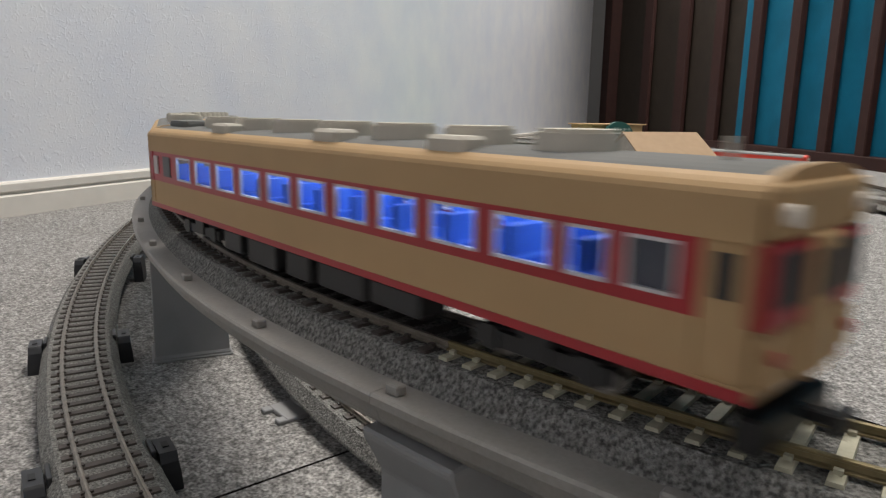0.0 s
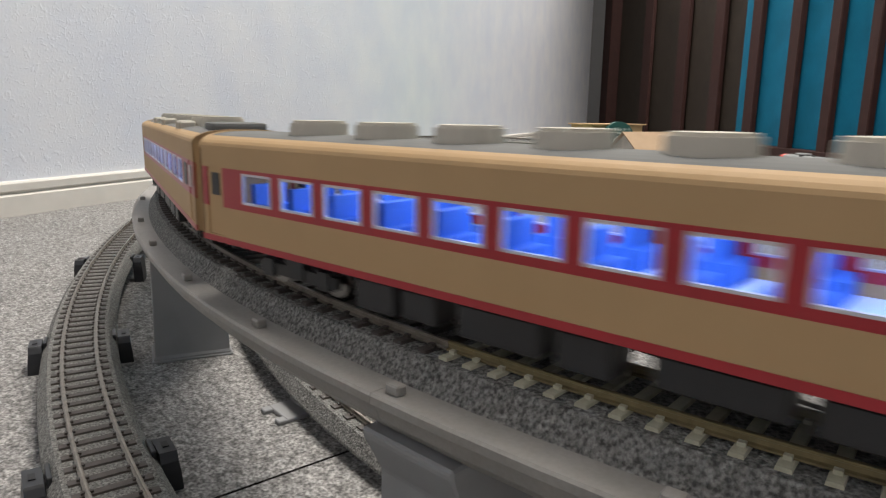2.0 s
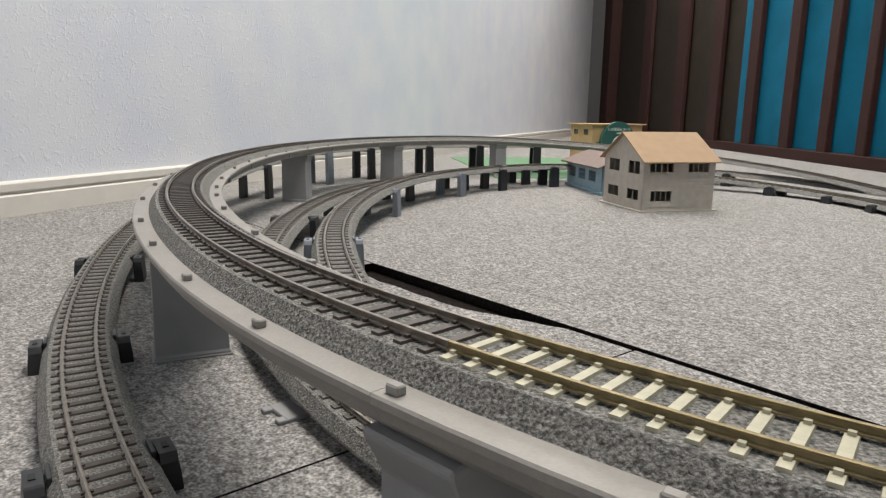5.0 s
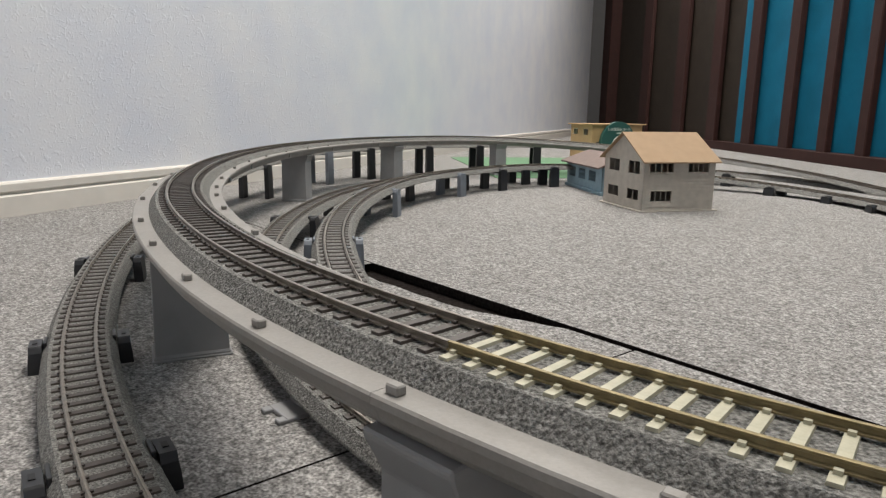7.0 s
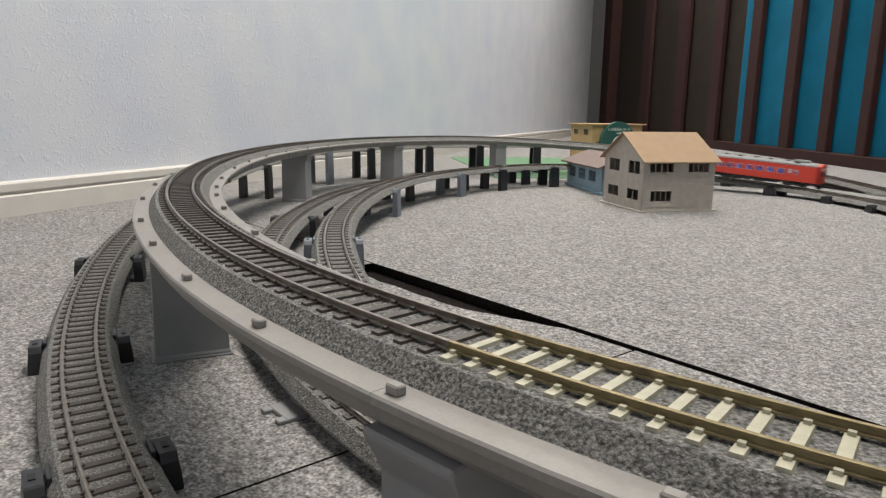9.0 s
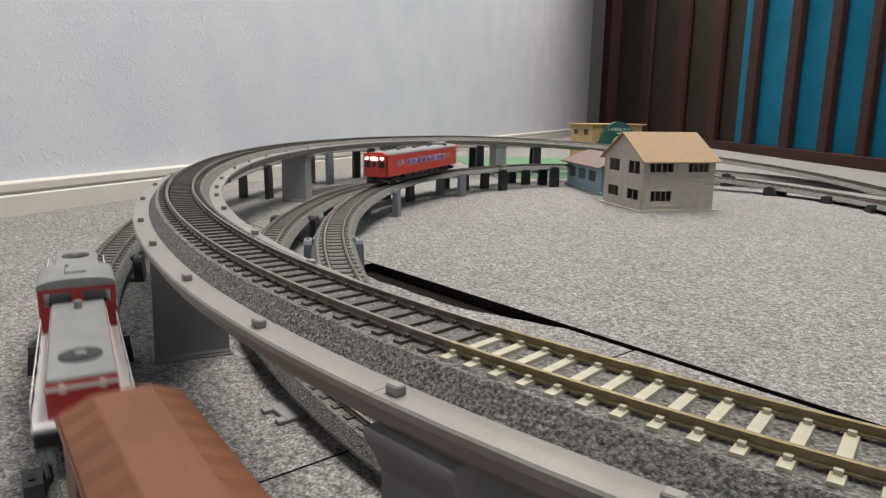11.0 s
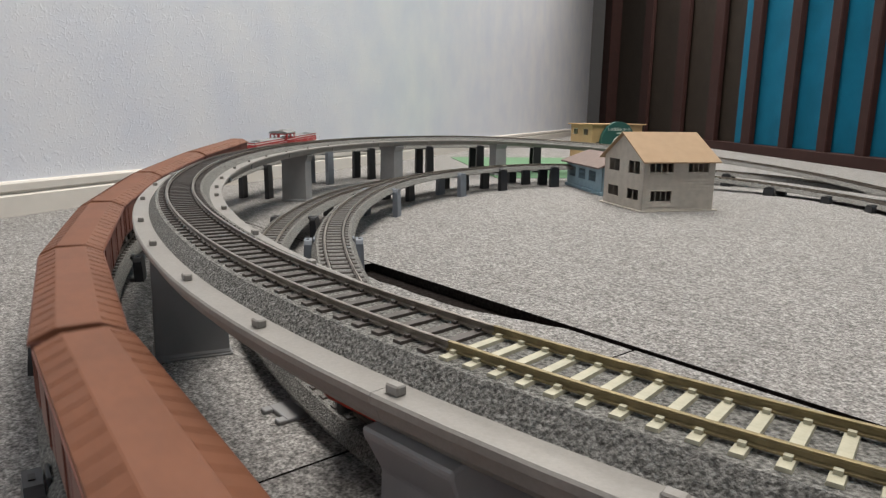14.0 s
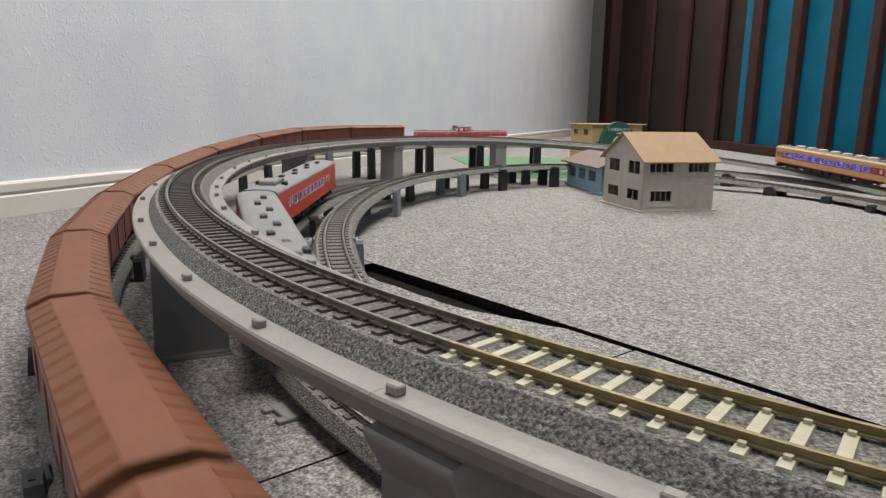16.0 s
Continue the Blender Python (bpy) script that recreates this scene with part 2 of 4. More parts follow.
F = 0.097  # rail head of the viaduct over the carpet
A = Track(0.1227, 0.0657, 148.62, [(.30, -1.5346), (.3, -.9732), (.4, -.6839), (.4, -.8078), (.4, -1.873), (.4, -2.1711), (.4, -1.9261), (.15, -1.7868),
                                   (1.0084, 0), (.7973, -2.857143), (.3242, 0)],
          [(1.7, F), (3.2, .017), (3.4, .017), (4.3, F)])
# the inner track, running past the foot of the viaduct first
B = Track(0.5022, 0.1056, 176.003, [(0.3, 0), (0.15, -5.0), (0.25, -1.8), (0.2, -0.7163), (0.4, -0.946), (0.4, -1.3512), (0.4, -2.6957), (0.4, -2.9439), (0.16, -2.2), (0.94, 0.15), (0.4, 0)],
          [(.20, .0310), (.95, .041), (1.5, .047), (1.8, .047), (2.5, .017)])
C = Track(0.4535, -0.3105, 115.466, [(0.25, 0), (0.22, 2.6), (0.25, -1.1184), (0.4, -1.4419), (0.4, -1.0628), (0.4, -0.9408), (0.4, -1.865), (0.45, -2.7633), (0.3, -0.6), (1.2749, 0), (1.27172, -2.380952), (0.1246, 0)],
          [(.47, .012), (1.57, .038), (2.27, .038), (3.17, .017)])
D = Track(-0.6157, -0.0424, -137.477, [(2.3, 2.0), (0.4, 0), (0.3, -0.818), (0.4, -0.8547), (0.4, -0.6012), (0.4, -1.4164), (0.5, -1.812), (0.15, -1.8258)],
          [(2.88, .021), (4.05, .074)])


def rail_profile(off):
    w = 0.00055
    return [(off - 1.9 * w, -.0022), (off + 1.9 * w, -.0022), (off + 1.9 * w, -.0018), (off + .5 * w, -.0016), (off + .5 * w, -.0007), (off + w, -.0005), (off + w, -.00006),
            (off + .7 * w, 0), (off - .7 * w, 0), (off - w, -.00006), (off - w, -.0005), (off - .5 * w, -.0007), (off - .5 * w, -.0016), (off - 1.9 * w, -.0018)]


ROADBED = [(-.0195, -.0100), (-.0192, -.0088), (-.0150, -.0030), (.0150, -.0030), (.0192, -.0088), (.0195, -.0100)]


def sleeper_mesh(name, material, length, width):
    bm = bmesh.new()
    pts = [(-width / 2, 0), (width / 2, 0), (width * .42, .0011), (-width * .42, .0011)]
    prism(bm, [(a, z) for a, z in pts], -length / 2, length / 2, "y")
    for s in (-1, 1):
        for e in (-1, 1):
            box(bm, -.0007, .0007, s * GAUGE / 2 + e * .0014 - .0006, s * GAUGE / 2 + e * .0014 + .0006, .0008, .0019)
    me = bpy.data.meshes.new(name)
    bm.normal_update()
    bm.to_mesh(me)
    bm.free()
    me.materials.append(material)
    return me




def lay(name, tr, s0, s1, label, near0, near1, pitch=.0078, pale=False):
    """A length of track: roadbed, two rails, sleepers. Those between near0 and near1 are parts of their own."""
    root = empty(name, label, "model track")
    bm = tr.sweep(bmesh.new(), ROADBED, s0, s1, .015)
    part("roadbed", bm, BALLAST, root, "speckled grey ballast roadbed")
    for side in (-1, 1):
        bm = tr.sweep(bmesh.new(), rail_profile(side * GAUGE / 2), s0, s1, .012)
        part("rail", bm, RAIL_BRASS if pale else RAIL, root, "worn metal rail")
    wide = .40 * pitch
    me = sleeper_mesh("sleeper", SLEEPER_PALE if pale else SLEEPER, .0262, wide)
    far = bmesh.new()
    s = s0 + pitch / 2
    while s < s1:
        m = tr.m(s, 0, -.0033)
        if near0 <= s <= near1:
            share("sleeper", me, root, m)
        else:
            box(far, -wide / 2, wide / 2, -.0131, .0131, 0, .0011, m)
        s += pitch
    if len(far.verts):
        ob = part("sleepers", far, SLEEPER_PALE if pale else SLEEPER, root)
        ob["kind"] = "stuff"
    else:
        far.free()
    return root


# ---------------------------------------------------------------- the room
WALL_A = Vector((-1.40, -1.20, 0))
WALL_B = Vector((1.215, 5.78, 0))


def wall_frame(p, q):
    d = (q - p).normalized()
    return Matrix.Translation(p) @ Matrix.Rotation(math.atan2(d.y, d.x), 4, "Z"), (q - p).length


def room():
    m, length = wall_frame(WALL_A, WALL_B)
    ob = part("wall_west", bbox(-.2, length + .15, 0, .1, 0, 2.4), WALLPAPER)
    ob.matrix_world = m
    tagged(ob, "pale blue-grey wall with plaster-relief wallpaper", "wall", kind="structure")
    base = tagged(new("baseboard"), "cream white stepped wooden baseboard along the wall", "baseboard", kind="structure")
    base.matrix_world = m
    bm = prism(bmesh.new(), [(0, 0), (-.010, 0), (-.010, .0275), (-.0085, .029), (-.005, .030), (-.005, .0335), (-.0085, .0345), (-.0085, .0445), (-.0065, .0470), (0, .0480)], -.2, length)
    part("board", bm, BASE_PAINT, base)
    # folding partition on the other side, its lower rail on the carpet
    p0, p1 = Vector((1.243, 0.6, 0)), Vector((1.345, 5.70, 0))
    m2, l2 = wall_frame(p0, p1)
    ob = part("wall_east", bbox(-2.0, l2 + .2, -.16, -.06, 0, 2.4), CURTAIN_BROWN)
    ob.matrix_world = m2
    tagged(ob, "dark wall behind the folding partition", "wall", kind="structure")
    part_root = tagged(new("folding_partition"), "folding partition of dark brown and teal fabric panels with brown strips", "partition")
    part_root.matrix_world = m2
    part("base_rail", bbox(-1.6, l2, -.03, .012, 0, .038, .002), STRIP_BROWN, part_root, "reddish brown wooden base rail")
    # strips at these distances from the near end
    xs = PLEATS
    for i, (a, b) in enumerate(zip(xs, xs[1:])):
        w = b - a
        teal = a < TEAL_END
        bm = bmesh.new()
        n = 6
        pts = []
        for k in range(n + 1):
            t = k / n
            pts.append((a + w * t, -.012 - .030 * math.sin(math.pi * t)))
        for (xa, ya), (xb, yb) in zip(pts, pts[1:]):
            v = [bm.verts.new(c) for c in ((xa, ya, .038), (xb, yb, .038), (xb, yb, 2.39), (xa, ya, 2.39))]
            v2 = [bm.verts.new(c) for c in ((xa, ya - .004, .038), (xb, yb - .004, .038), (xb, yb - .004, 2.39), (xa, ya - .004, 2.39))]
            bm.faces.new(v)
            bm.faces.new(v2[::-1])
        bmesh.ops.remove_doubles(bm, verts=bm.verts, dist=1e-5)
        part("panel", bm, CURTAIN_TEAL if teal else CURTAIN_BROWN, part_root, "teal fabric panel" if teal else "dark brown fabric panel", smooth=True)
        part("strip", bbox(a - w * .11, a + w * .11, -.016, .006, .034, 2.39, .003), STRIP_BROWN, part_root, "reddish brown strip")
    part("panel", bbox(2.37, 2.452, -.034, -.008, .038, 2.39), CURTAIN_TEAL, part_root, "narrow teal fabric fold")
    # end post by the corner, and a dark slab painted as the shading beside it
    post = tagged(new("end_post"), "dark brown end post, with a dark slab as shading beside the corner", "post")
    post.matrix_world = m2
    part("post", bbox(4.86, 5.13, -.05, .058, 0, 2.39, .004), STRIP_BROWN, post)
    part("guide", bbox(5.09, 5.13, .060, .168, 0, 2.39, .004), EDGE_SHADE, post)
    # behind the camera and above: unseen, added to close the room and bounce light
    ob = part("wall_south", bbox(-1.6, 1.4, -1.32, -1.22, 0, 2.4), WALLPAPER)
    tagged(ob, "pale wallpapered wall", "wall", kind="structure")
    ob = part("wall_north", bbox(.9, 1.7, 5.80, 5.90, 0, 2.4), WALLPAPER)
    tagged(ob, "pale wallpapered wall", "wall", kind="structure")
    ob = part("ceiling", bbox(-1.8, 1.8, -1.35, 6.0, 2.4, 2.45), CEIL_PAINT)
    tagged(ob, "plain white ceiling", "ceiling", kind="structure")
    # Housings added above all three lamps, out of view.
    for at in (LAMP_AT, FILL_MID, FILL_FAR):
        fit = empty("ceiling_light", "square white ceiling light housing, added out of view above a lamp", "light")
        part("housing", bbox(at[0] - .48, at[0] + .48, at[1] - .48, at[1] + .48, 2.30, 2.399, .01), CEIL_PAINT, fit)
    # bare floor below the carpet, and carpet tiles on it
    ob = part("ground", bbox(-2, 2, -1.5, 6.2, -.05, -.009), CARPET_EDGE)
    tagged(ob, "dark floor below the carpet tiles", "floor", kind="structure")


# strips of the partition, at their distances along it
PLEATS = [-1.4, -1.0, -.6, -.2, .2, .55, .85, 1.06, 1.27, 1.473, 1.697, 1.970, 2.311, 2.727, 3.253, 3.976, 4.812]
TEAL_END = 2.20


def carpet():
    """Two sheets of grey needle-felt tiles that meet in a seam under the viaduct, one edge curled up."""
    root = tagged(new("floor"), "grey speckled needle-felt carpet tiles with open seams", "carpet", kind="structure")
    # seam one: the line through two floor places; seam two square to it
    a = Vector((-.0672, .6556))
    b = Vector((.2205, .3085))
    d = (b - a).normalized()
    n = Vector((-d.y, d.x))  # towards the far right
    if n.x < 0:
        n = -n
    ang = math.atan2(d.y, d.x)
    base = Matrix.Translation((a.x, a.y, 0)) @ Matrix.Rotation(ang, 4, "Z")
    # local x along the seam (to the near right), local y to the far right side
    sgn = 1 if (base.to_3x3() @ Vector((0, 1, 0))).dot(Vector((n.x, n.y, 0))) > 0 else -1

    def sheet(x0, x1, y0, y1, z=0.0, taper=0.0):
        bm = bmesh.new()
        nx = 60
        rows = []
        for i in range(nx + 1):
            t = i / nx
            x = x0 + (x1 - x0) * t
            j = .0012 * noise.noise((x * 40, y0 * 7, 1))
            cut = taper * max(0.0, min(1.0, (x - .165) / (GAP_END - .165))) + (2.2 * j if taper and x < GAP_END else 0.0)
            rows.append((x, y0 + j, y1 + cut))
        for (xa, ya, yb), (xc, yc, yd) in zip(rows, rows[1:]):
            lo = [bm.verts.new((p, sgn * q, -.008)) for p, q in ((xa, ya), (xc, yc), (xc, yd), (xa, yb))]
            hi = [bm.verts.new((p, sgn * q, z)) for p, q in ((xa, ya), (xc, yc), (xc, yd), (xa, yb))]
            bm.faces.new(hi)
            for f in ((lo[0], lo[1], hi[1], hi[0]), (lo[2], lo[3], hi[3], hi[2])):
                bm.faces.new(f).material_index = 1
        bmesh.ops.remove_doubles(bm, verts=bm.verts, dist=1e-6)
        bmesh.ops.recalc_face_normals(bm, faces=bm.faces)
        ob = part("carpet_tile", bm, CARPET, root)
        ob.data.materials.append(CARPET_EDGE)
        ob.matrix_basis = base
        return ob

    sheet(-6.5, 4.0, 0.0, 6.0)
    sheet(-6.5, -.004, -5.0, -.0015)
    sheet(-.004, SEAM2, -5.0, -.036, taper=.0285)
    sheet(SEAM2 + .0015, 4.0, -5.0, -.0065)


GAP_END = .252
SEAM2 = 0.308


# ---------------------------------------------------------------- viaduct, piers, risers
DECK_PROF = [(-.0282, -.0094), (-.0282, -.0112), (-.0266, -.0120), (-.0252, -.0160), (-.0216, -.0196), (.0216, -.0196), (.0252, -.0160), (.0266, -.0120), (.0282, -.0112), (.0282, -.0094), (.0276, -.0088), (-.0276, -.0088)]


def viaduct():
    root = empty("viaduct_deck", "grey plastic curved viaduct deck carrying the upper track", "viaduct")
    joints = [0.0] + [.151 + .2085 * i for i in range(11)]
    for a, b in zip(joints, joints[1:]):
        bm = A.sweep(bmesh.new(), DECK_PROF, a + .0001, b - .0001, .02)
        part("deck_section", bm, DECK, root)
    clip = bbox(-.0021, .0021, -.0015, .0015, 0, .0025, .0004)
    first = part("clip", clip, DECK, root, "small grey clip block")
    me = first.data
    k = 0
    for side, places in ((1, CLIPS_OUTER), (-1, CLIPS_INNER)):
        for s in places:
            m = A.m(s, side * .0240, -.0089)
            if k == 0:
                first.matrix_basis = m
            else:
                share("clip", me, root, m)
            k += 1
    ribme = None
    for s in RIBS:
        m = A.m(s, -.0262, -.0170)
        if ribme is None:
            o = part("rib", bbox(-.0022, .0022, -.0014, .0014, 0, .0056, .0003), DECK, root)
            o.matrix_basis = m
            ribme = o.data
        else:
            share("rib", ribme, root, m)
    return root


def pier_things():
    src = None
    for s in PIERS:
        top = A.z(s) - .0197
        if src is None:
            src = empty("viaduct_pier", "grey plastic viaduct pier with a flared head on the carpet", "pier", "viaduct piers")
            bm = bmesh.new()
            rings = []
            for z, hx, hy in ((0, .0150, .0222), (.0030, .0150, .0222), (.0034, .0142, .0214), (top - .012, .0136, .0206), (top - .005, .0140, .0240), (top - .002, .0146, .0254), (top, .0146, .0254)):
                rings.append([bm.verts.new((sx * hx, sy * hy, z)) for sx, sy in ((-1, -1), (1, -1), (1, 1), (-1, 1))])
            for p, q in zip(rings, rings[1:]):
                for i in range(4):
                    j = (i + 1) % 4
                    bm.faces.new((p[i], p[j], q[j], q[i]))
            bm.faces.new(rings[0][::-1])
            bm.faces.new(rings[-1])
            bmesh.ops.bevel(bm, geom=[e for e in bm.edges], offset=.0006, segments=1, affect="EDGES")
            part("shaft", bm, PIER, src)
            part("foot_flange", bbox(-.0158, .0158, -.0232, .0232, 0, .0014, .0004), PIER, src)
            x, y, h = A.plan(s)
            src.matrix_basis = Matrix.Translation((x, y, 0)) @ Matrix.Rotation(h, 4, "Z")
        else:
            x, y, h = A.plan(s)
            copy_thing(src, Matrix.Translation((x, y, 0)) @ Matrix.Rotation(h, 4, "Z"))


PIERS = [.143, .443, 1.19, 1.575, 1.885]
CLIPS_OUTER = [.025, .086, .147, .207, .271, .342, .414, .510, .600, .690, .790]
CLIPS_INNER = [.030, .110, .190, .270, .350, .448, .519, .576, .650, .764, .863, .965, 1.074, 1.182, 1.280, 1.374, 1.48, 1.58, 1.68, 1.78, 1.88, 1.98]
RIBS = [.70, .864, 1.083, 1.294, 1.497, 1.666, 1.817, 1.962]



def riser(tr, s, black=True):
    """A pair of feet clipped to both sides of the roadbed, as high as the track there."""
    x, y, h = tr.plan(s)
    zt = tr.z(s) - .0102
    root = empty("track_riser", "black plastic track riser clipped below the roadbed" if black else "grey plastic track riser clipped below the roadbed", "track riser", "track risers")
    mt = RISER_BLACK if black else RISER_GREY
    part("crossbar", bbox(-.0055, .0055, -.021, .021, zt - .0028, zt - .0002, .0004), mt, root)
    for side in (-1, 1):
        bm = bmesh.new()
        ya, yb = (side * .0196, side * .0262)
        y0, y1 = min(ya, yb), max(ya, yb)
        rings = []
        for z, hx, o in ((0, .0102, .0012), (zt * .75, .0100, .0006), (zt + .0015, .0096, 0), (zt + .0042, .0078, 0), (zt + .0050, .0070, 0)):
            yy0, yy1 = (y0, y1 + o) if side > 0 else (y0 - o, y1)
            rings.append([bm.verts.new(c) for c in ((-hx, yy0, z), (hx, yy0, z), (hx, yy1, z), (-hx, yy1, z))])
        for p, q in zip(rings, rings[1:]):
            for i in range(4):
                j = (i + 1) % 4
                bm.faces.new((p[i], p[j], q[j], q[i]))
        bm.faces.new(rings[0][::-1])
        bm.faces.new(rings[-1])
        bmesh.ops.recalc_face_normals(bm, faces=bm.faces)
        leg = part("leg", bm, mt, root)
        part("ear", bbox(-.0064, .0064, side * .0178 - .0009, side * .0178 + .0009, zt - .001, zt + .0062, .0003), mt, root)
        # No hole is cut: a dark block gives the shade of the peg recess.
        part("slot", bbox(-.0024, .0024, side * .0231 - .0012, side * .0231 + .0012, zt + .0048, zt + .0054), DARK, root, "dark block as the shade inside a joining-peg slot")
    root.matrix_basis = Matrix.Translation((x, y, 0)) @ Matrix.Rotation(h, 4, "Z")
    return root


def loose_clip():
    root = empty("loose_track_clip", "grey plastic track clip lying beside the roadbed", "track clip")
    part("plate", bbox(-.0068, .0068, -.0042, .0042, 0, .0015, .0003), PIER, root)
    part("upright", bbox(-.0068, .0068, .0036, .0049, .0010, .0060, .0003), PIER, root)
    for x in (-.0052, .0052):
        part("tab", bbox(x - .0017, x + .0017, -.0072, -.0040, 0, .0015, .0003), PIER, root)
    root.matrix_basis = Matrix.Translation((-.0760, .3140, 0)) @ Matrix.Rotation(radians(-50), 4, "Z") @ Matrix.Scale(1.5, 4)


# ---------------------------------------------------------------- buildings


def wall_with_holes(bm, w, h, t, holes, m):
    """A wall w by h in its x-z plane, thickness t, with rectangular holes (x0, x1, z0, z1)."""
    xs = sorted({0, w, *[v for o in holes for v in o[:2]]})
    zs = sorted({0, h, *[v for o in holes for v in o[2:]]})
    for xa, xb in zip(xs, xs[1:]):
        for za, zb in zip(zs, zs[1:]):
            cx, cz = (xa + xb) / 2, (za + zb) / 2
            if any(o[0] < cx < o[1] and o[2] < cz < o[3] for o in holes):
                continue
            box(bm, xa, xb, 0, t, za, zb, m)
    weld(bm)


def weld(bm):
    """Join touching blocks into one shell."""
    bmesh.ops.remove_doubles(bm, verts=bm.verts, dist=1e-6)
    bm.verts.index_update()
    seen = {}
    for f in bm.faces:
        seen.setdefault(tuple(sorted(v.index for v in f.verts)), []).append(f)
    bmesh.ops.delete(bm, geom=[f for fs in seen.values() if len(fs) > 1 for f in fs], context="FACES_ONLY")


def window_grid(root, m, x0, x1, z0, z1, bars, rails, material):
    win = part("window", bmesh.new(), material, root)
    bm = bmesh.new()
    t = .0007
    box(bm, x0, x1, .0006, .0016, z0, z0 + t, m)
    box(bm, x0, x1, .0006, .0016, z1 - t, z1, m)
    for i in range(bars + 1):
        x = x0 + (x1 - x0) * i / bars
        box(bm, x - t / 2, x + t / 2, .0006, .0016, z0, z1, m)
    for i in range(1, rails):
        z = z0 + (z1 - z0) * i / rails
        box(bm, x0, x1, .0006, .0016, z - t / 2, z + t / 2, m)
    bm.to_mesh(win.data)
    bm.free()
    return win


def house():
    root = empty("model_house", "two-storey beige model house with clapboard front and tan gable roof", "model house")
    p = Vector((.3114, 1.0490, 0))
    q = Vector((.4340, 1.0795, 0))
    w, dpt = (q - p).length, .130
    rot = Matrix.Rotation(math.atan2(q.y - p.y, q.x - p.x), 4, "Z")
    root.matrix_world = Matrix.Translation(p) @ rot
    eave, apex = .0825, .1215
    part("base", bbox(-.006, w + .008, -.004, dpt + .004, 0, .0022, .0004), HOUSE_WALL, root)
    # front wall with clapboards
    fh = [(.014, .051, .016, .033), (.010, .052, .0620, .0785), (.078, .115, .0620, .0785)]
    bm = bmesh.new()
    wall_with_holes(bm, w, eave, .0022, fh, Matrix.Identity(4))
    part("front_wall", bm, HOUSE_WALL, root)
    z = .003
    while z < eave - .003:
        segs = [(0, w)]
        for o in fh:
            if o[2] < z + .0045 and o[3] > z:
                segs = [s2 for (a, b) in segs for s2 in ((a, min(b, o[0])), (max(a, o[1]), b)) if s2[1] - s2[0] > .001]
        for a, b in segs:
            part("clapboard", prism(bmesh.new(), [(0, z), (-.0012, z), (-.0002, z + .0049), (0, z + .0049)], a, b), HOUSE_WALL, root)
        z += .0051
    for o in fh:
        window_grid(root, Matrix.Identity(4), *o, 4, 1, HOUSE_WALL)
    # left gable wall
    sm = Matrix.Rotation(radians(90), 4, "Z") @ Matrix.Scale(1, 4)
    sh = [(.013, .049, .016, .034), (.078, .114, .016, .034), (.013, .049, .058, .079), (.078, .114, .058, .079)]
    bm = bmesh.new()
    wall_with_holes(bm, dpt, eave, -.0022, sh, sm)
    prism(bm, [(.0001, eave), (dpt - .0001, eave), (dpt / 2, apex - .0002)], 0, .0022)
    part("gable_wall", bm, HOUSE_WALL, root)
    for o in sh:
        window_grid(root, sm @ Matrix.Translation((0, -.002, 0)), *o, 2, 1, HOUSE_WALL)
    bm = bmesh.new()
    box(bm, w - .0022, w, 0, dpt, 0, eave)
    box(bm, 0, w, dpt - .0022, dpt, 0, eave)
    part("back_wall", bm, HOUSE_WALL, root)
    part("upper_floor", bbox(.0025, w - .0025, .0025, dpt - .0025, .045, .047), HOUSE_WALL, root)
    # roof: two slabs meeting at the ridge, which runs across the front
    ov, rise = .009, (apex - eave) / (dpt / 2)
    for side in (-1, 1):
        bm = bmesh.new()
        y0 = dpt / 2
        y1 = -ov if side < 0 else dpt + ov
        zl = eave - rise * ov
        pts = [(y0, apex + .002), (y1, zl + .002), (y1, zl), (y0, apex)]
        prism(bm, pts, -.006, w + .005)
        part("roof_slope", bm, HOUSE_ROOF, root, "tan roof slope")


def annex():
    root = empty("model_annex", "small blue model building with a brown lean-to roof", "model building")
    p = Vector((.2676, 1.461, 0))
    q = Vector((.2965, 1.262, 0))
    w = (q - p).length
    root.matrix_world = Matrix.Translation(p) @ Matrix.Rotation(math.atan2(q.y - p.y, q.x - p.x), 4, "Z")
    hs = [(.014 + .058 * i, .052 + .058 * i, .022, .043) for i in range(3)]
    bm = bmesh.new()
    wall_with_holes(bm, w, .052, .0022, hs, Matrix.Identity(4))
    box(bm, w - .002, w, 0, .10, 0, .052)
    box(bm, 0, .002, 0, .10, 0, .052)
    box(bm, 0, w, .098, .10, 0, .07)
    part("wall", bm, ANNEX_BLUE, root)
    for o in hs:
        window_grid(root, Matrix.Identity(4), *o, 4, 3, ANNEX_BLUE)
    part("plinth", bbox(-.004, w + .003, -.003, .1, 0, .006, .0006), ANNEX_BLUE, root)
    bm = prism(bmesh.new(), [(-.012, .050), (-.012, .053), (.05, .076), (.112, .053), (.112, .050), (.05, .073)], -.012, w + .008)
    part("roof", bm, ANNEX_ROOF, root, "brown roof")


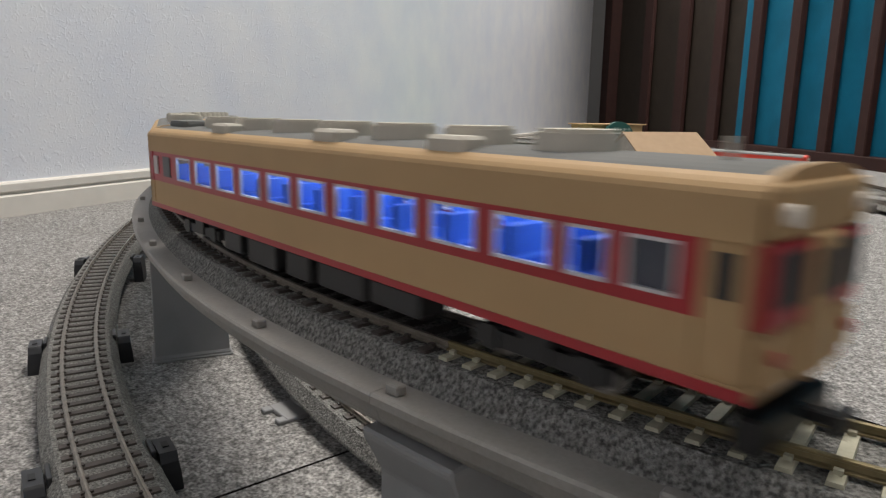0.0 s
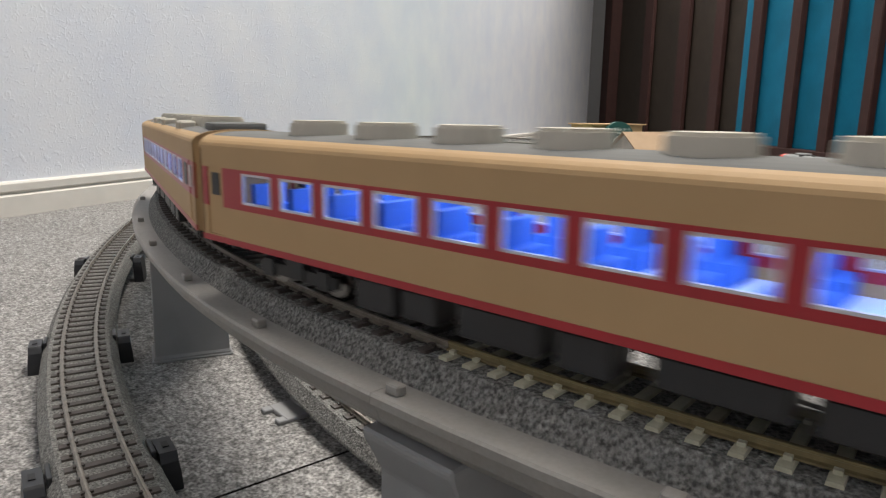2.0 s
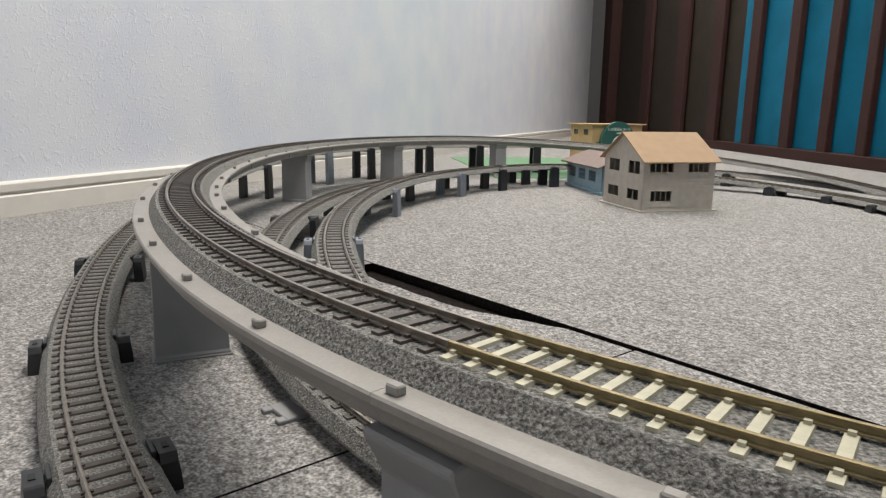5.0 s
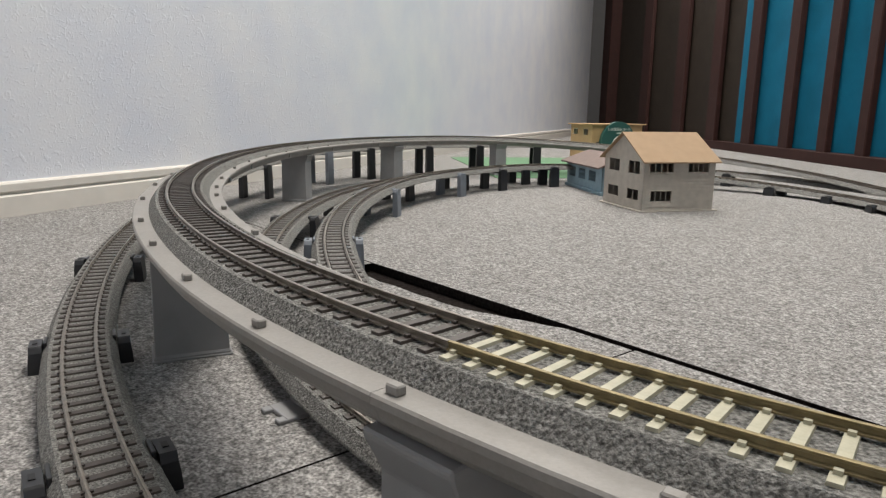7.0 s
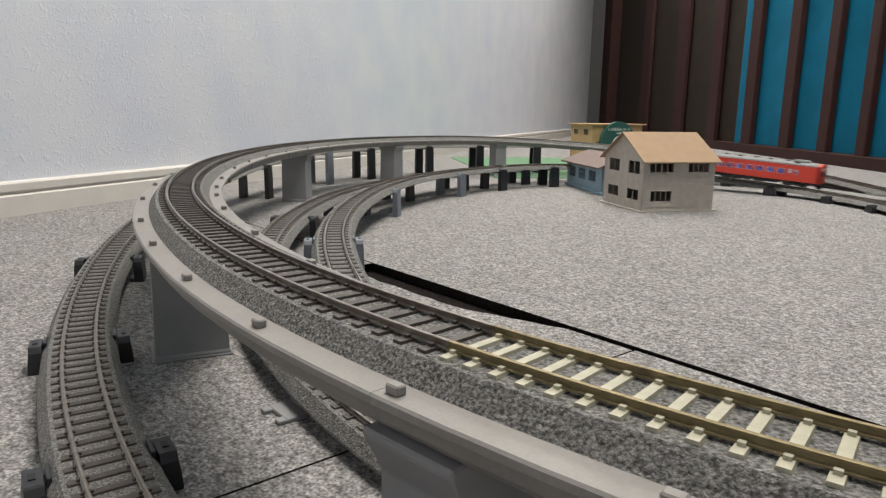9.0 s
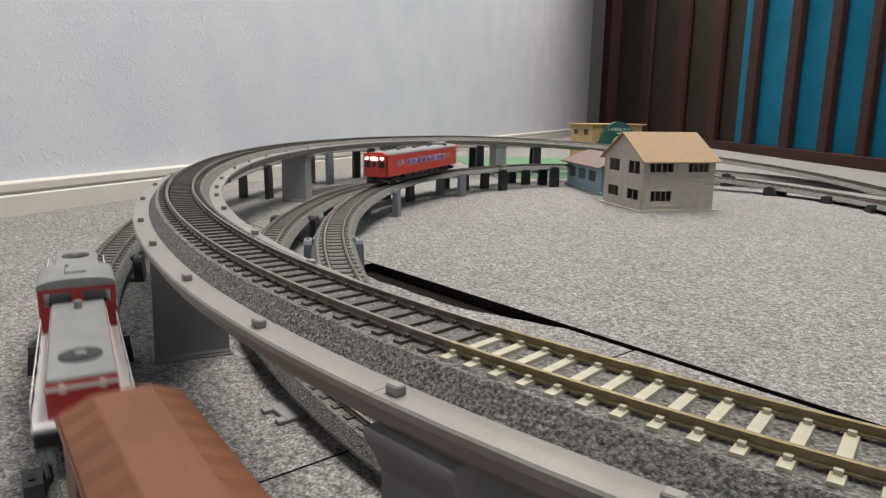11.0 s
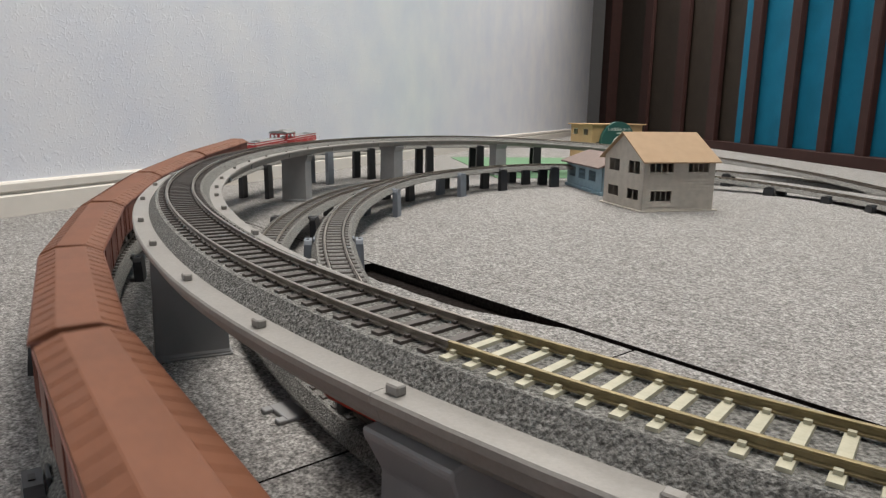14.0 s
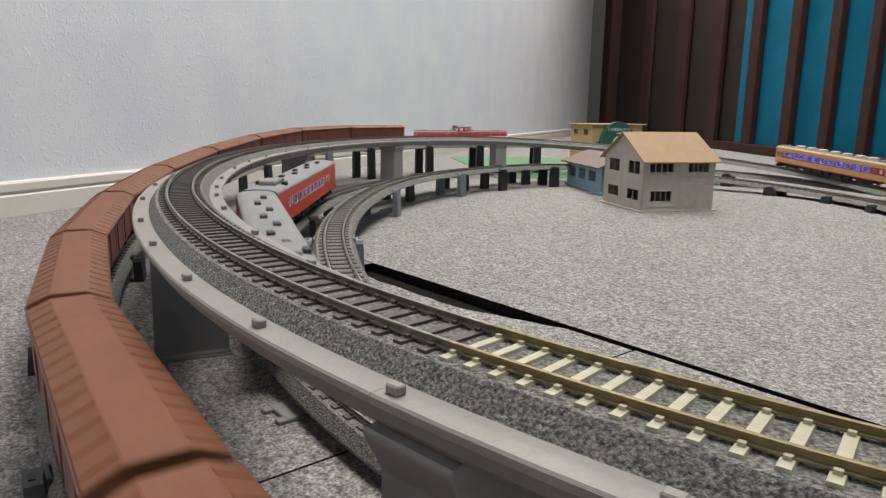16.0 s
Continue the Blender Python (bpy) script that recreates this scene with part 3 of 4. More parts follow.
def shop():
    root = empty("record_shop", "flat-roofed ochre model shop with a round green sign", "model shop")
    root.matrix_world = Matrix.Translation((.498, 2.30, 0)) @ Matrix.Rotation(radians(27.9), 4, "Z")
    W, H, Dp = .225, .117, .113
    side = Matrix.Translation((0, 0, 0)) @ Matrix.Rotation(radians(90), 4, "Z")
    hs = [(.022, .044, .082, .103), (.076, .098, .084, .103)]
    bm = bmesh.new()
    wall_with_holes(bm, Dp, H, -.003, hs, side)
    box(bm, .003, W, 0, .003, 0, H)
    box(bm, W - .003, W, .003, Dp, 0, H)
    box(bm, .003, W - .003, Dp - .003, Dp, 0, H)
    part("wall", bm, SHOP_WALL, root)
    for o in hs:
        window_grid(root, side @ Matrix.Translation((0, -.002, 0)), *o, 2, 1, SIGN_WHITE)
    part("roof", bbox(-.010, W + .010, -.010, Dp + .006, H, H + .004, .0008), SHOP_WALL, root)
    part("shop_window", bbox(.02, .20, -.001, .0005, .02, .06), FRAME_RUBBER, root, "dark shop window")
    sign = part("round_sign", cyl(bmesh.new(), .076, .104, -.016, .053, .012, "y", 64), SIGN_GREEN, root, "dark green round sign")
    part("sign_disc", cyl(bmesh.new(), .031, .108, -.0165, .050, .004, "y", 40), SIGN_WHITE, sign, "white disc")
    cu = bpy.data.curves.new("lettering", "FONT")
    cu.body, cu.size, cu.align_x, cu.extrude = "レンタルレコード", .0128, "CENTER", .0003
    tx = new("lettering", cu)
    tx.data.materials.append(SIGN_WHITE)
    tx.parent = sign
    tx.matrix_basis = Matrix.Translation((.104, -.0168, .0985)) @ Matrix.Rotation(radians(90), 4, "X")
    part("sign_line", bbox(.094, .124, -.0172, -.0162, .0885, .0915), SIGN_WHITE, sign, "small unreadable line of lettering")


def green_board():
    root = empty("green_board", "green felt board lying on the carpet behind the tracks", "board")
    part("sheet", bbox(-.29, .29, -.37, .37, 0, .0015, .0003), GREEN_PAPER, root)
    root.matrix_world = Matrix.Translation((.36, 1.99, 0)) @ Matrix.Rotation(radians(8), 4, "Z")


# ---------------------------------------------------------------- vehicles (x forward, rail head at z = 0)


def bogie(root, x, wheel_r=.0052, half=.0135, long=.026):
    b = part("bogie", bbox(x - long / 2 - .003, x + long / 2 + .003, -.0115, .0115, .0045, .0085, .0006), BOGIE, root)
    for side in (-1, 1):
        bm = bmesh.new()
        box(bm, x - long / 2 - .005, x + long / 2 + .005, side * .0122 - .001, side * .0122 + .001, .0038, .0072)
        for dx in (-long / 2, long / 2):
            box(bm, x + dx - .0026, x + dx + .0026, side * .0125 - .0013, side * .0125 + .0013, .0030, .0082)
        box(bm, x - .004, x + .004, side * .0125 - .0012, side * .0125 + .0012, .0042, .0094)
        part("side_frame", bm, BOGIE, b)
    for dx in (-long / 2, long / 2):
        bm = bmesh.new()
        for side in (-1, 1):
            cyl(bm, wheel_r, x + dx, side * .0077 - .0009, wheel_r, .0018, "y", 20)
        cyl(bm, .0009, x + dx, -.009, wheel_r, .018, "y", 8)
        part("wheelset", bm, WHEEL, b)
    return b


def side_panels(bm, L, W, rows, holes, t=.0010):
    """Both long sides as slabs: rows (z0, z1), holes [(x0, x1, z0, z1)]."""
    z0, z1 = rows
    for side in (-1, 1):
        xs = sorted({-L / 2, L / 2, *[v for o in holes for v in o[:2]]})
        zs = sorted({z0, z1, *[v for o in holes for v in o[2:] if z0 < v < z1]})
        for xa, xb in zip(xs, xs[1:]):
            for za, zb in zip(zs, zs[1:]):
                cx, cz = (xa + xb) / 2, (za + zb) / 2
                if any(o[0] < cx < o[1] and o[2] < cz < o[3] for o in holes):
                    continue
                ya, yb = (side * W / 2, side * (W / 2 - t))
                box(bm, xa, xb, min(ya, yb), max(ya, yb), za, zb)
    weld(bm)


def roof_arc(W, ze, zt, n=14, flat=2.6):
    """Roof section: from eave to eave over the crown, superelliptic."""
    pts = []
    for i in range(n + 1):
        a = math.pi * i / n
        c, s = math.cos(a), math.sin(a)
        pts.append((math.copysign(abs(c) ** (2 / flat), c) * W / 2, ze + (zt - ze) * abs(s) ** (2 / flat)))
    return pts


def seats(root, L, x0, x1, zfloor, lining=SALOON, glow=SALOON_LIGHT, cloth=SEAT_BLUE):
    inn = part("saloon", bbox(-L / 2 + .002, L / 2 - .002, -.0160, .0160, zfloor, zfloor + .001), lining, root, "pale saloon floor")
    x = x0
    me = None
    while x < x1:
        for side in (-1, 1):
            if me is None:
                bm = bmesh.new()
                box(bm, -.0045, .0045, -.0055, .0055, 0, .0045)
                box(bm, -.0010, .0010, -.0055, .0055, .0045, .0105)
                o = part("seat", bm, cloth, inn, "upholstered seat")
                me = o.data
                o.matrix_basis = Matrix.Translation((x, side * .0095, zfloor + .001))
            else:
                o = new("seat", me)
                o.parent = inn
                o.matrix_basis = Matrix.Translation((x, side * .0095, zfloor + .001))
        x += .0185
    part("saloon_lamp", bbox(x0, x1, -.004, .004, .0395, .0402), glow, inn, "glowing strip lamp")
    part("saloon_ceiling", bbox(-L / 2 + .002, L / 2 - .002, -.0168, .0168, .0403, .0409), lining, inn)


def pane_row(root, W, holes, frame_mat, inset=.0007):
    for side in (-1, 1):
        for (x0, x1, z0, z1) in holes:
            y = side * (W / 2 - inset)
            pn = part("window", bbox(x0, x1, y - .00015, y + .00015, z0, z1), GLASS, root)
            pn.visible_shadow = False
            bm = bmesh.new()
            t, d = .0006, .00025
            ya, yb = sorted((side * (W / 2 - .0008), side * (W / 2 + d)))
            box(bm, x0 - t * .3, x1 + t * .3, ya, yb, z0 - t * .3, z0 + t * .7)
            box(bm, x0 - t * .3, x1 + t * .3, ya, yb, z1 - t * .7, z1 + t * .3)
            box(bm, x0 - t * .3, x0 + t * .7, ya, yb, z0 + t * .7, z1 - t * .7)
            box(bm, x1 - t * .7, x1 + t * .3, ya, yb, z0 + t * .7, z1 - t * .7)
            part("window_frame", bm, frame_mat, pn, "thin aluminium window frame")


def underfloor(root, L, seed):
    rnd = random.Random(seed)
    part("underframe", bbox(-L / 2 + .004, L / 2 - .004, -.009, .009, .0095, .0125, .0005), DARK, root)
    x = -.058
    while x < .056:
        w = rnd.uniform(.010, .026)
        for side in (-1, 1):
            h = rnd.uniform(.0038, .0062)
            part("equipment_box", bbox(x, x + w, side * .0115 - .0045, side * .0115 + .0045, h, .0122, .0005), BOGIE, root)
        x += w + rnd.uniform(.002, .008)


def coupler(root, x, s):
    bm = bmesh.new()
    x0, x1 = sorted((x, x + s * .0075))
    box(bm, x0, x1, -.0012, .0012, .0068, .0088)
    xa, xb = sorted((x + s * .0055, x + s * .0085))
    box(bm, xa, xb, -.0030, .0030, .0060, .0096)
    part("coupler", bevel(bm, .0003), DARK, root)


EXPRESS_L, EXPRESS_W = .2630, .0346


def express_car(label, cab, seed, coach=False):
    """Cream and red express railcar. cab: +1 front cab, -1 rear cab, 0 none."""
    L, W = EXPRESS_L, EXPRESS_W
    root = empty("express_railcar", label, "model train", "express train")
    flip = -1 if cab < 0 else 1
    holes = []
    n, pitch, ww = (10, .0197, .0144) if not coach else (12, .0193, .0144)
    c0 = -.0982 if not coach else -.1070
    for i in range(n):
        x = c0 + i * pitch
        holes.append((x, x + ww, .0262, .0350))
    last = c0 + n * pitch
    if not coach:
        holes.append((.0972, .1058, .0262, .0350))
        holes.append((.1098, .1188, .0264, .0350))
    if flip < 0:
        holes = [(-b, -a, c, d) for a, b, c, d in holes]
    doors = [(.1224, .1302, .0150, .0362), (-.1270, -.1180, .0150, .0362)] if not coach else [(-.1275, -.1185, .0150, .0362)]
    if flip < 0:
        doors = [(-b, -a, c, d) for a, b, c, d in doors]
    bm = bmesh.new()
    side_panels(bm, L, W, (.0145, .0240), doors)
    side_panels(bm, L, W, (.0362, .0420), doors)
    part("body_side", bm, CREAM, root, "cream body side")
    bm = bmesh.new()
    side_panels(bm, L, W, (.0240, .0362), holes + doors)
    part("window_band", bm, BAND_RED, root, "red window band")
    bm = bmesh.new()
    side_panels(bm, L, W + .0003, (.0126, .0145), [])
    part("skirt_line", bm, BAND_RED, root, "red lower line")
    for side in (-1, 1):
        y = side * (W / 2 - .0008)
        for d in doors:
            dr = part("door", bbox(d[0], d[1], y - .0004, y + .0004, d[2], d[3]), CREAM, root)
            part("door_window", bbox(d[0] + .0022, d[1] - .0022, y - .0006, y + .0006, .0275, .0345), FRAME_RUBBER, dr, "dark door window")
    for side in (-1, 1):
        y = side * W / 2
        if coach:
            part("frosted_window", bbox(.1236, .1298, y - .0002, y + .0002, .0258, .0350), FROSTED, root, "frosted washroom window")
        else:
            x = -flip * .1225
            part("door_band", bbox(x - .0045, x + .0045, y - .0011 if side > 0 else y + .0003, y - .0003 if side > 0 else y + .0011, .0240, .0362), BAND_RED, root, "red band across the rear door")
            part("frosted_window", bbox(x - .0022, x + .0022, y - .0004, y + .0004, .0270, .0345), FROSTED, root, "pale frosted door window")
            x = -flip * .1095
            part("side_window", bbox(x - .0040, x + .0040, y - .0003, y + .0003, .0266, .0346), CAB_GREY, root, "dark unlit side window")
    pane_row(root, W, holes, FRAME_ALU)
    # roof: grey crown with cream cantrail
    arc = roof_arc(W, .0420, .0470)
    bm = prism(bmesh.new(), arc, -L / 2 + .0012, L / 2 - .0012)
    part("roof", bm, ROOF_GREY, root, "grey roof", smooth=False)
    for side in (-1, 1):
        bm = prism(bmesh.new(), [(side * (W / 2 + u), z) for u, z in ((.00006, .0419), (.00006, .0428), (-.0003, .0437), (-.0010, .0445), (-.0020, .0452), (-.0032, .0458), (-.0032, .0440))], -L / 2, L / 2)
        part("cantrail", bm, CREAM, root, "cream cantrail")
    # ends
    for e in (-1, 1):
        is_cab = e == cab
        prof = [(W / 2, .0126), (W / 2, .0420)] + [(a * 1.002, z + .0002) for a, z in arc][1:-1] + [(-W / 2, .0420), (-W / 2, .0126)]
        xe = e * L / 2
        xa, xb = sorted((xe - e * .0014, xe))
        end = part("end_wall", prism(bmesh.new(), prof, xa, xb), CREAM, root, "cream end wall")
        if is_cab:
            xo, xi = xe + e * .0016, xe - e * .0008
            x0, x1 = sorted((xo, xi))
            part("nose_band", bbox(x0 - .0001, x1 + .0001, -W / 2 + .0004, W / 2 - .0004, .0235, .0368, .0012, 2), BAND_RED, end, "red band round the cab front")
            part("nose", bbox(x0, x1, -W / 2 + .0008, W / 2 - .0008, .0150, .0235, .0010), CREAM, end)
            part("brow", bbox(x0, x1, -W / 2 + .0012, W / 2 - .0012, .0368, .0448, .0012, 2), CREAM, end)
            for side in (-1, 1):
                f0, f1 = sorted((xo + e * .0003, xo - e * .0006))
                part("cab_window", bbox(f0, f1, side * .0108 - .0052, side * .0108 + .0052, .0265, .0352, .0004), FRAME_RUBBER, end, "dark cab window")
                part("headlight", cyl(bmesh.new(), .0017, xo - .0005, side * .0135, .0405, .0018 * e, "x", 14), HEADLIGHT_OFF, end, "round headlight")
                part("tail_light", cyl(bmesh.new(), .0012, xo - .0005, side * .0135, .0195, .0015 * e, "x", 12), BAND_RED, end)
            f0, f1 = sorted((xo + e * .0010, xo - e * .0006))
            part("gangway_door", bbox(f0, f1, -.0048, .0048, .0140, .0370, .0005), CREAM, end)
            part("gangway_window", bbox(f0 - .0002, f1 + .0002, -.0026, .0026, .0270, .0345), FRAME_RUBBER, end)
            part("snow_plough", bbox(*sorted((xe - e * .004, xe + e * .0012)), -.013, .013, .0030, .0090, .0006), DARK, root)
        else:
            x0, x1 = sorted((xe - e * .0004, xe + e * .0010))
            part("gangway", bbox(x0, x1, -.0048, .0048, .0130, .0360, .0006), FRAME_RUBBER, end, "dark gangway")
    # roof gear
    xs = [-.092 + i * .0290 for i in range(7)] if coach else [(-.088 + i * .0288) * flip for i in range(7)]
    for x in xs:
        bm = bmesh.new()
        cyl(bm, .0086, 0, 0, 0, .0052, "z", 32, .0083)
        for v in bm.verts:
            v.co.x *= 1.02
        bmesh.ops.bevel(bm, geom=[ed for ed in bm.edges if abs(ed.verts[0].co.z - .0052) < 1e-6 and abs(ed.verts[1].co.z - .0052) < 1e-6], offset=.0007, segments=2, affect="EDGES")
        ac = part("air_conditioner", bm, AC_GREY, root, "rounded beige-grey roof air conditioner")
        ac.matrix_basis = Matrix.Translation((x, 0, .0458))
    if not coach:
        for x in (-.062, .010, .060):
            part("roof_ventilator", bbox(x * flip - .0065, x * flip + .0065, -.0145, -.0075, .0448, .0490, .0008), AC_GREY, root)
        x0, x1 = sorted((flip * -.126, flip * -.106))
        part("roof_tank", bbox(x0, x1, -.0095, .0095, .0460, .0492, .0012, 2), ROOF_GREY, root)
        part("antenna", cyl(bmesh.new(), .0008, flip * .118, -.002, .0465, .0042, "z", 8), AC_GREY, root)
    if not coach:
        # Solid block added to shut the saloon glow out of the end window.
        part("equipment_room", bbox(*sorted((flip * .1075, flip * .1205)), -.0166, .0166, .0150, .0400), CAB_GREY, root, "grey block added behind the window to keep it unlit")
        seats(root, L, *sorted((-flip * .105, flip * .104)), .0205)
    else:
        seats(root, L, -.105, .104, .0205)
    underfloor(root, L, seed)
    bogie(root, -.0875)
    bogie(root, .0875)
    coupler(root, L / 2, 1)
    coupler(root, -L / 2, -1)
    for o in root.children:
        if not o.name.startswith("bogie"):
            o.location.z -= .0018
    return root


LOCAL_L, LOCAL_W, LOCAL_STRETCH = .2545, .0358, 1.13


def lengthen(root, k):
    """Make a vehicle longer along its own x axis, parts and all."""
    done = set()
    for ob in root.children_recursive:
        ob.location.x *= k
        if ob.data and ob.data.name not in done:
            done.add(ob.data.name)
            for v in ob.data.vertices:
                v.co.x *= k


def local_car(label, seed, lit_front, group, caps=(-1, 1)):
    """Vermilion local railcar with a grey roof."""
    L, W = LOCAL_L, LOCAL_W
    root = empty("local_railcar", label, "model train", group)
    holes = [(-.0930, -.0870, .0252, .0335)]
    x = -.072
    for i in range(8):
        holes.append((x, x + .0118, .0245, .0340))
        x += .0172
    holes.append((.0840, .0905, .0252, .0335))
    doors = [(.0700, .0810, .0150, .0362), (-.0850, -.0750, .0150, .0362)]
    holes = [h for h in holes if not any(h[0] < d[1] and h[1] > d[0] for d in doors)]
    bm = bmesh.new()
    side_panels(bm, L, W, (.0120, .0420), holes + doors)
    part("body_side", bm, VERMILION, root, "vermilion body side")
    for side in (-1, 1):
        y = side * (W / 2 - .0007)
        for d in doors:
            dr = part("door", bbox(d[0], d[1], y - .0004, y + .0004, d[2], d[3]), VERMILION, root)
            part("door_window", bbox(d[0] + .0025, d[1] - .0025, y - .0006, y + .0006, .0265, .0345), FRAME_ALU, dr)
    pane_row(root, W, holes, FRAME_ALU)
    arc = roof_arc(W, .0420, .0472)
    r0, r1 = -L / 2 + (.0065 if -1 in caps else -.0002), L / 2 - (.0065 if 1 in caps else -.0002)
    part("roof", prism(bmesh.new(), [(a, z + .0005) for a, z in arc], r0, r1), ROOF_COOL, root, "grey roof")
    for e in (-1, 1):
        prof = [(W / 2, .0120), (W / 2, .0420)] + [(a * 1.002, z + .0003) for a, z in arc][1:-1] + [(-W / 2, .0420), (-W / 2, .0120)]
        x0, x1 = sorted((e * (L / 2 - .0068), e * L / 2))
        bm = prism(bmesh.new(), prof, x0, x1)
        end = part("end_wall", bm, VERMILION, root, "vermilion cab end")
        xo = e * (L / 2 + .0006)
        f0, f1 = sorted((xo, xo - e * .001))
        for side in (-1, 1):
            part("cab_window", bbox(f0, f1, side * .0112 - .0048, side * .0112 + .0048, .0255, .0350, .0003), FRAME_RUBBER, end, "dark cab window")
            lit = HEADLIGHT_WARM if (lit_front and e == 1) else HEADLIGHT_OFF
            part("headlight", cyl(bmesh.new(), .0020, xo - e * .0006, side * .0122, .0388, .0014 * e, "x", 16), lit, end, "glowing round headlight" if lit_front and e == 1 else "")
            part("tail_light", cyl(bmesh.new(), .0012, xo - e * .0006, side * .0125, .0205, .0012 * e, "x", 12), BAND_RED, end)
        part("gangway_door", bbox(*sorted((xo + e * .0006, xo - e * .001)), -.0046, .0046, .0130, .0365, .0004), VERMILION, end)
        part("gangway_window", bbox(*sorted((xo + e * .0009, xo)), -.0028, .0028, .0270, .0340), FRAME_RUBBER, end)
        if lit_front and e == 1:
            part("destination_box", bbox(*sorted((xo + e * .0012, xo)), -.0048, .0048, .0362, .0404, .0008, 2), HEADLIGHT, end, "bright lit destination box")
        part("snow_plough", bbox(*sorted((e * (L / 2 - .005), e * (L / 2 + .001))), -.013, .013, .0028, .0088, .0006), DARK, root)
    vents = [(.088 - i * .0262, .0034 if i % 2 else -.0034) for i in range(7)] + [(-.088, .0128), (-.088, -.0128)]
    for x, y in vents:
        part("roof_ventilator", bbox(x - .0034, x + .0034, y - .0026, y + .0026, .0450 if abs(y) > .01 else .0465, .0500, .0007), BOGIE, root, "small dark roof ventilator")
    part("roof_tank", bbox(-.104, -.080, -.0085, .0085, .0465, .0522, .0024, 3), ROOF_COOL, root)
    seats(root, L, -.095, .098, .0200, LOCAL_LINING, LOCAL_LIGHT, LOCAL_SEAT)
    underfloor(root, L, seed)
    bogie(root, -.0875)
    bogie(root, .0875)
    coupler(root, L / 2, 1)
    coupler(root, -L / 2, -1)
    lengthen(root, LOCAL_STRETCH)
    return root


WAGON_L, WAGON_W = .1690, .0322


def wagon(src):
    if src:
        return copy_thing(src, Matrix.Identity(4))
    L, W = WAGON_L, WAGON_W
    root = empty("covered_wagon", "reddish brown covered goods wagon with a ribbed hipped roof", "model wagon", "goods train")
    zs, ze, zt = .0130, .0405, .0455
    part("body", bbox(-L / 2, L / 2, -W / 2, W / 2, zs, ze, .0005), WAGON_SIDE, root, "brown wagon body")
    for side in (-1, 1):
        y = side * W / 2
        for i in range(4):
            x0 = -L / 2 + .003 + i * (L - .006) / 4
            a, b = sorted((y, y + side * .0007))
            dr = part("sliding_door", bbox(x0 + .0006, x0 + (L - .006) / 4 - .0006, a, b, zs + .002, ze - .002, .0003), WAGON_SIDE, root)
            a, b = sorted((y, y + side * .0013))
            part("door_bar", bbox(x0 + .0100, x0 + .0112, a, b, zs + .003, ze - .003), WAGON_SIDE, dr)
    # roof: flat middle, sloped shoulders, overhanging
    w = W / 2 + .0012
    prof = [(-w, ze - .0006), (w, ze - .0006), (w, ze + .0006), (w * .45, zt - .0002), (-w * .45, zt - .0002), (-w, ze + .0006)]
    bm = prism(bmesh.new(), prof, -L / 2 - .0008, L / 2 + .0008)
    part("roof", bevel(bm, .0004), WAGON_BROWN, root, "brown ribbed roof")
    part("roof_rim", bbox(-L / 2 - .0012, L / 2 + .0012, -w - .0005, w + .0005, ze - .0016, ze - .0002, .0002), WAGON_SIDE, root, "dark roof edge")
    for i in range(14):
        x = -L / 2 + .006 + i * (L - .012) / 13
        for side in (-1, 1):
            bm = prism(bmesh.new(), [(side * w * .97, ze + .0002), (side * w * .47, zt - .0006), (side * w * .47, zt - .00005), (side * w * .97, ze + .0011)], x - .0011, x + .0011)
            part("roof_rib", bm, WAGON_BROWN, root)
    for e in (-1, 1):
        for k in (-1, 0, 1):
            x0, x1 = sorted((e * L / 2, e * (L / 2 + .0008)))
            part("end_post", bbox(x0, x1, k * .011 - .0008, k * .011 + .0008, zs, ze - .001), WAGON_SIDE, root)
        coupler(root, e * L / 2, e)
    part("underframe", bbox(-L / 2 + .002, L / 2 - .002, -.012, .012, .0085, .0130, .0005), DARK, root)
    for x in (-.0500, .0500):
        bm = bmesh.new()
        for side in (-1, 1):
            cyl(bm, .0053, x, side * .0077 - .0009, .0053, .0018, "y", 18)
        cyl(bm, .0009, x, -.009, .0053, .018, "y", 8)
        part("wheelset", bm, WHEEL, root)
        for side in (-1, 1):
            part("axle_guard", bbox(x - .0055, x + .0055, side * .0115 - .0010, side * .0115 + .0010, .0035, .0100, .0004), DARK, root)
    return root


LOCO_L = .2640


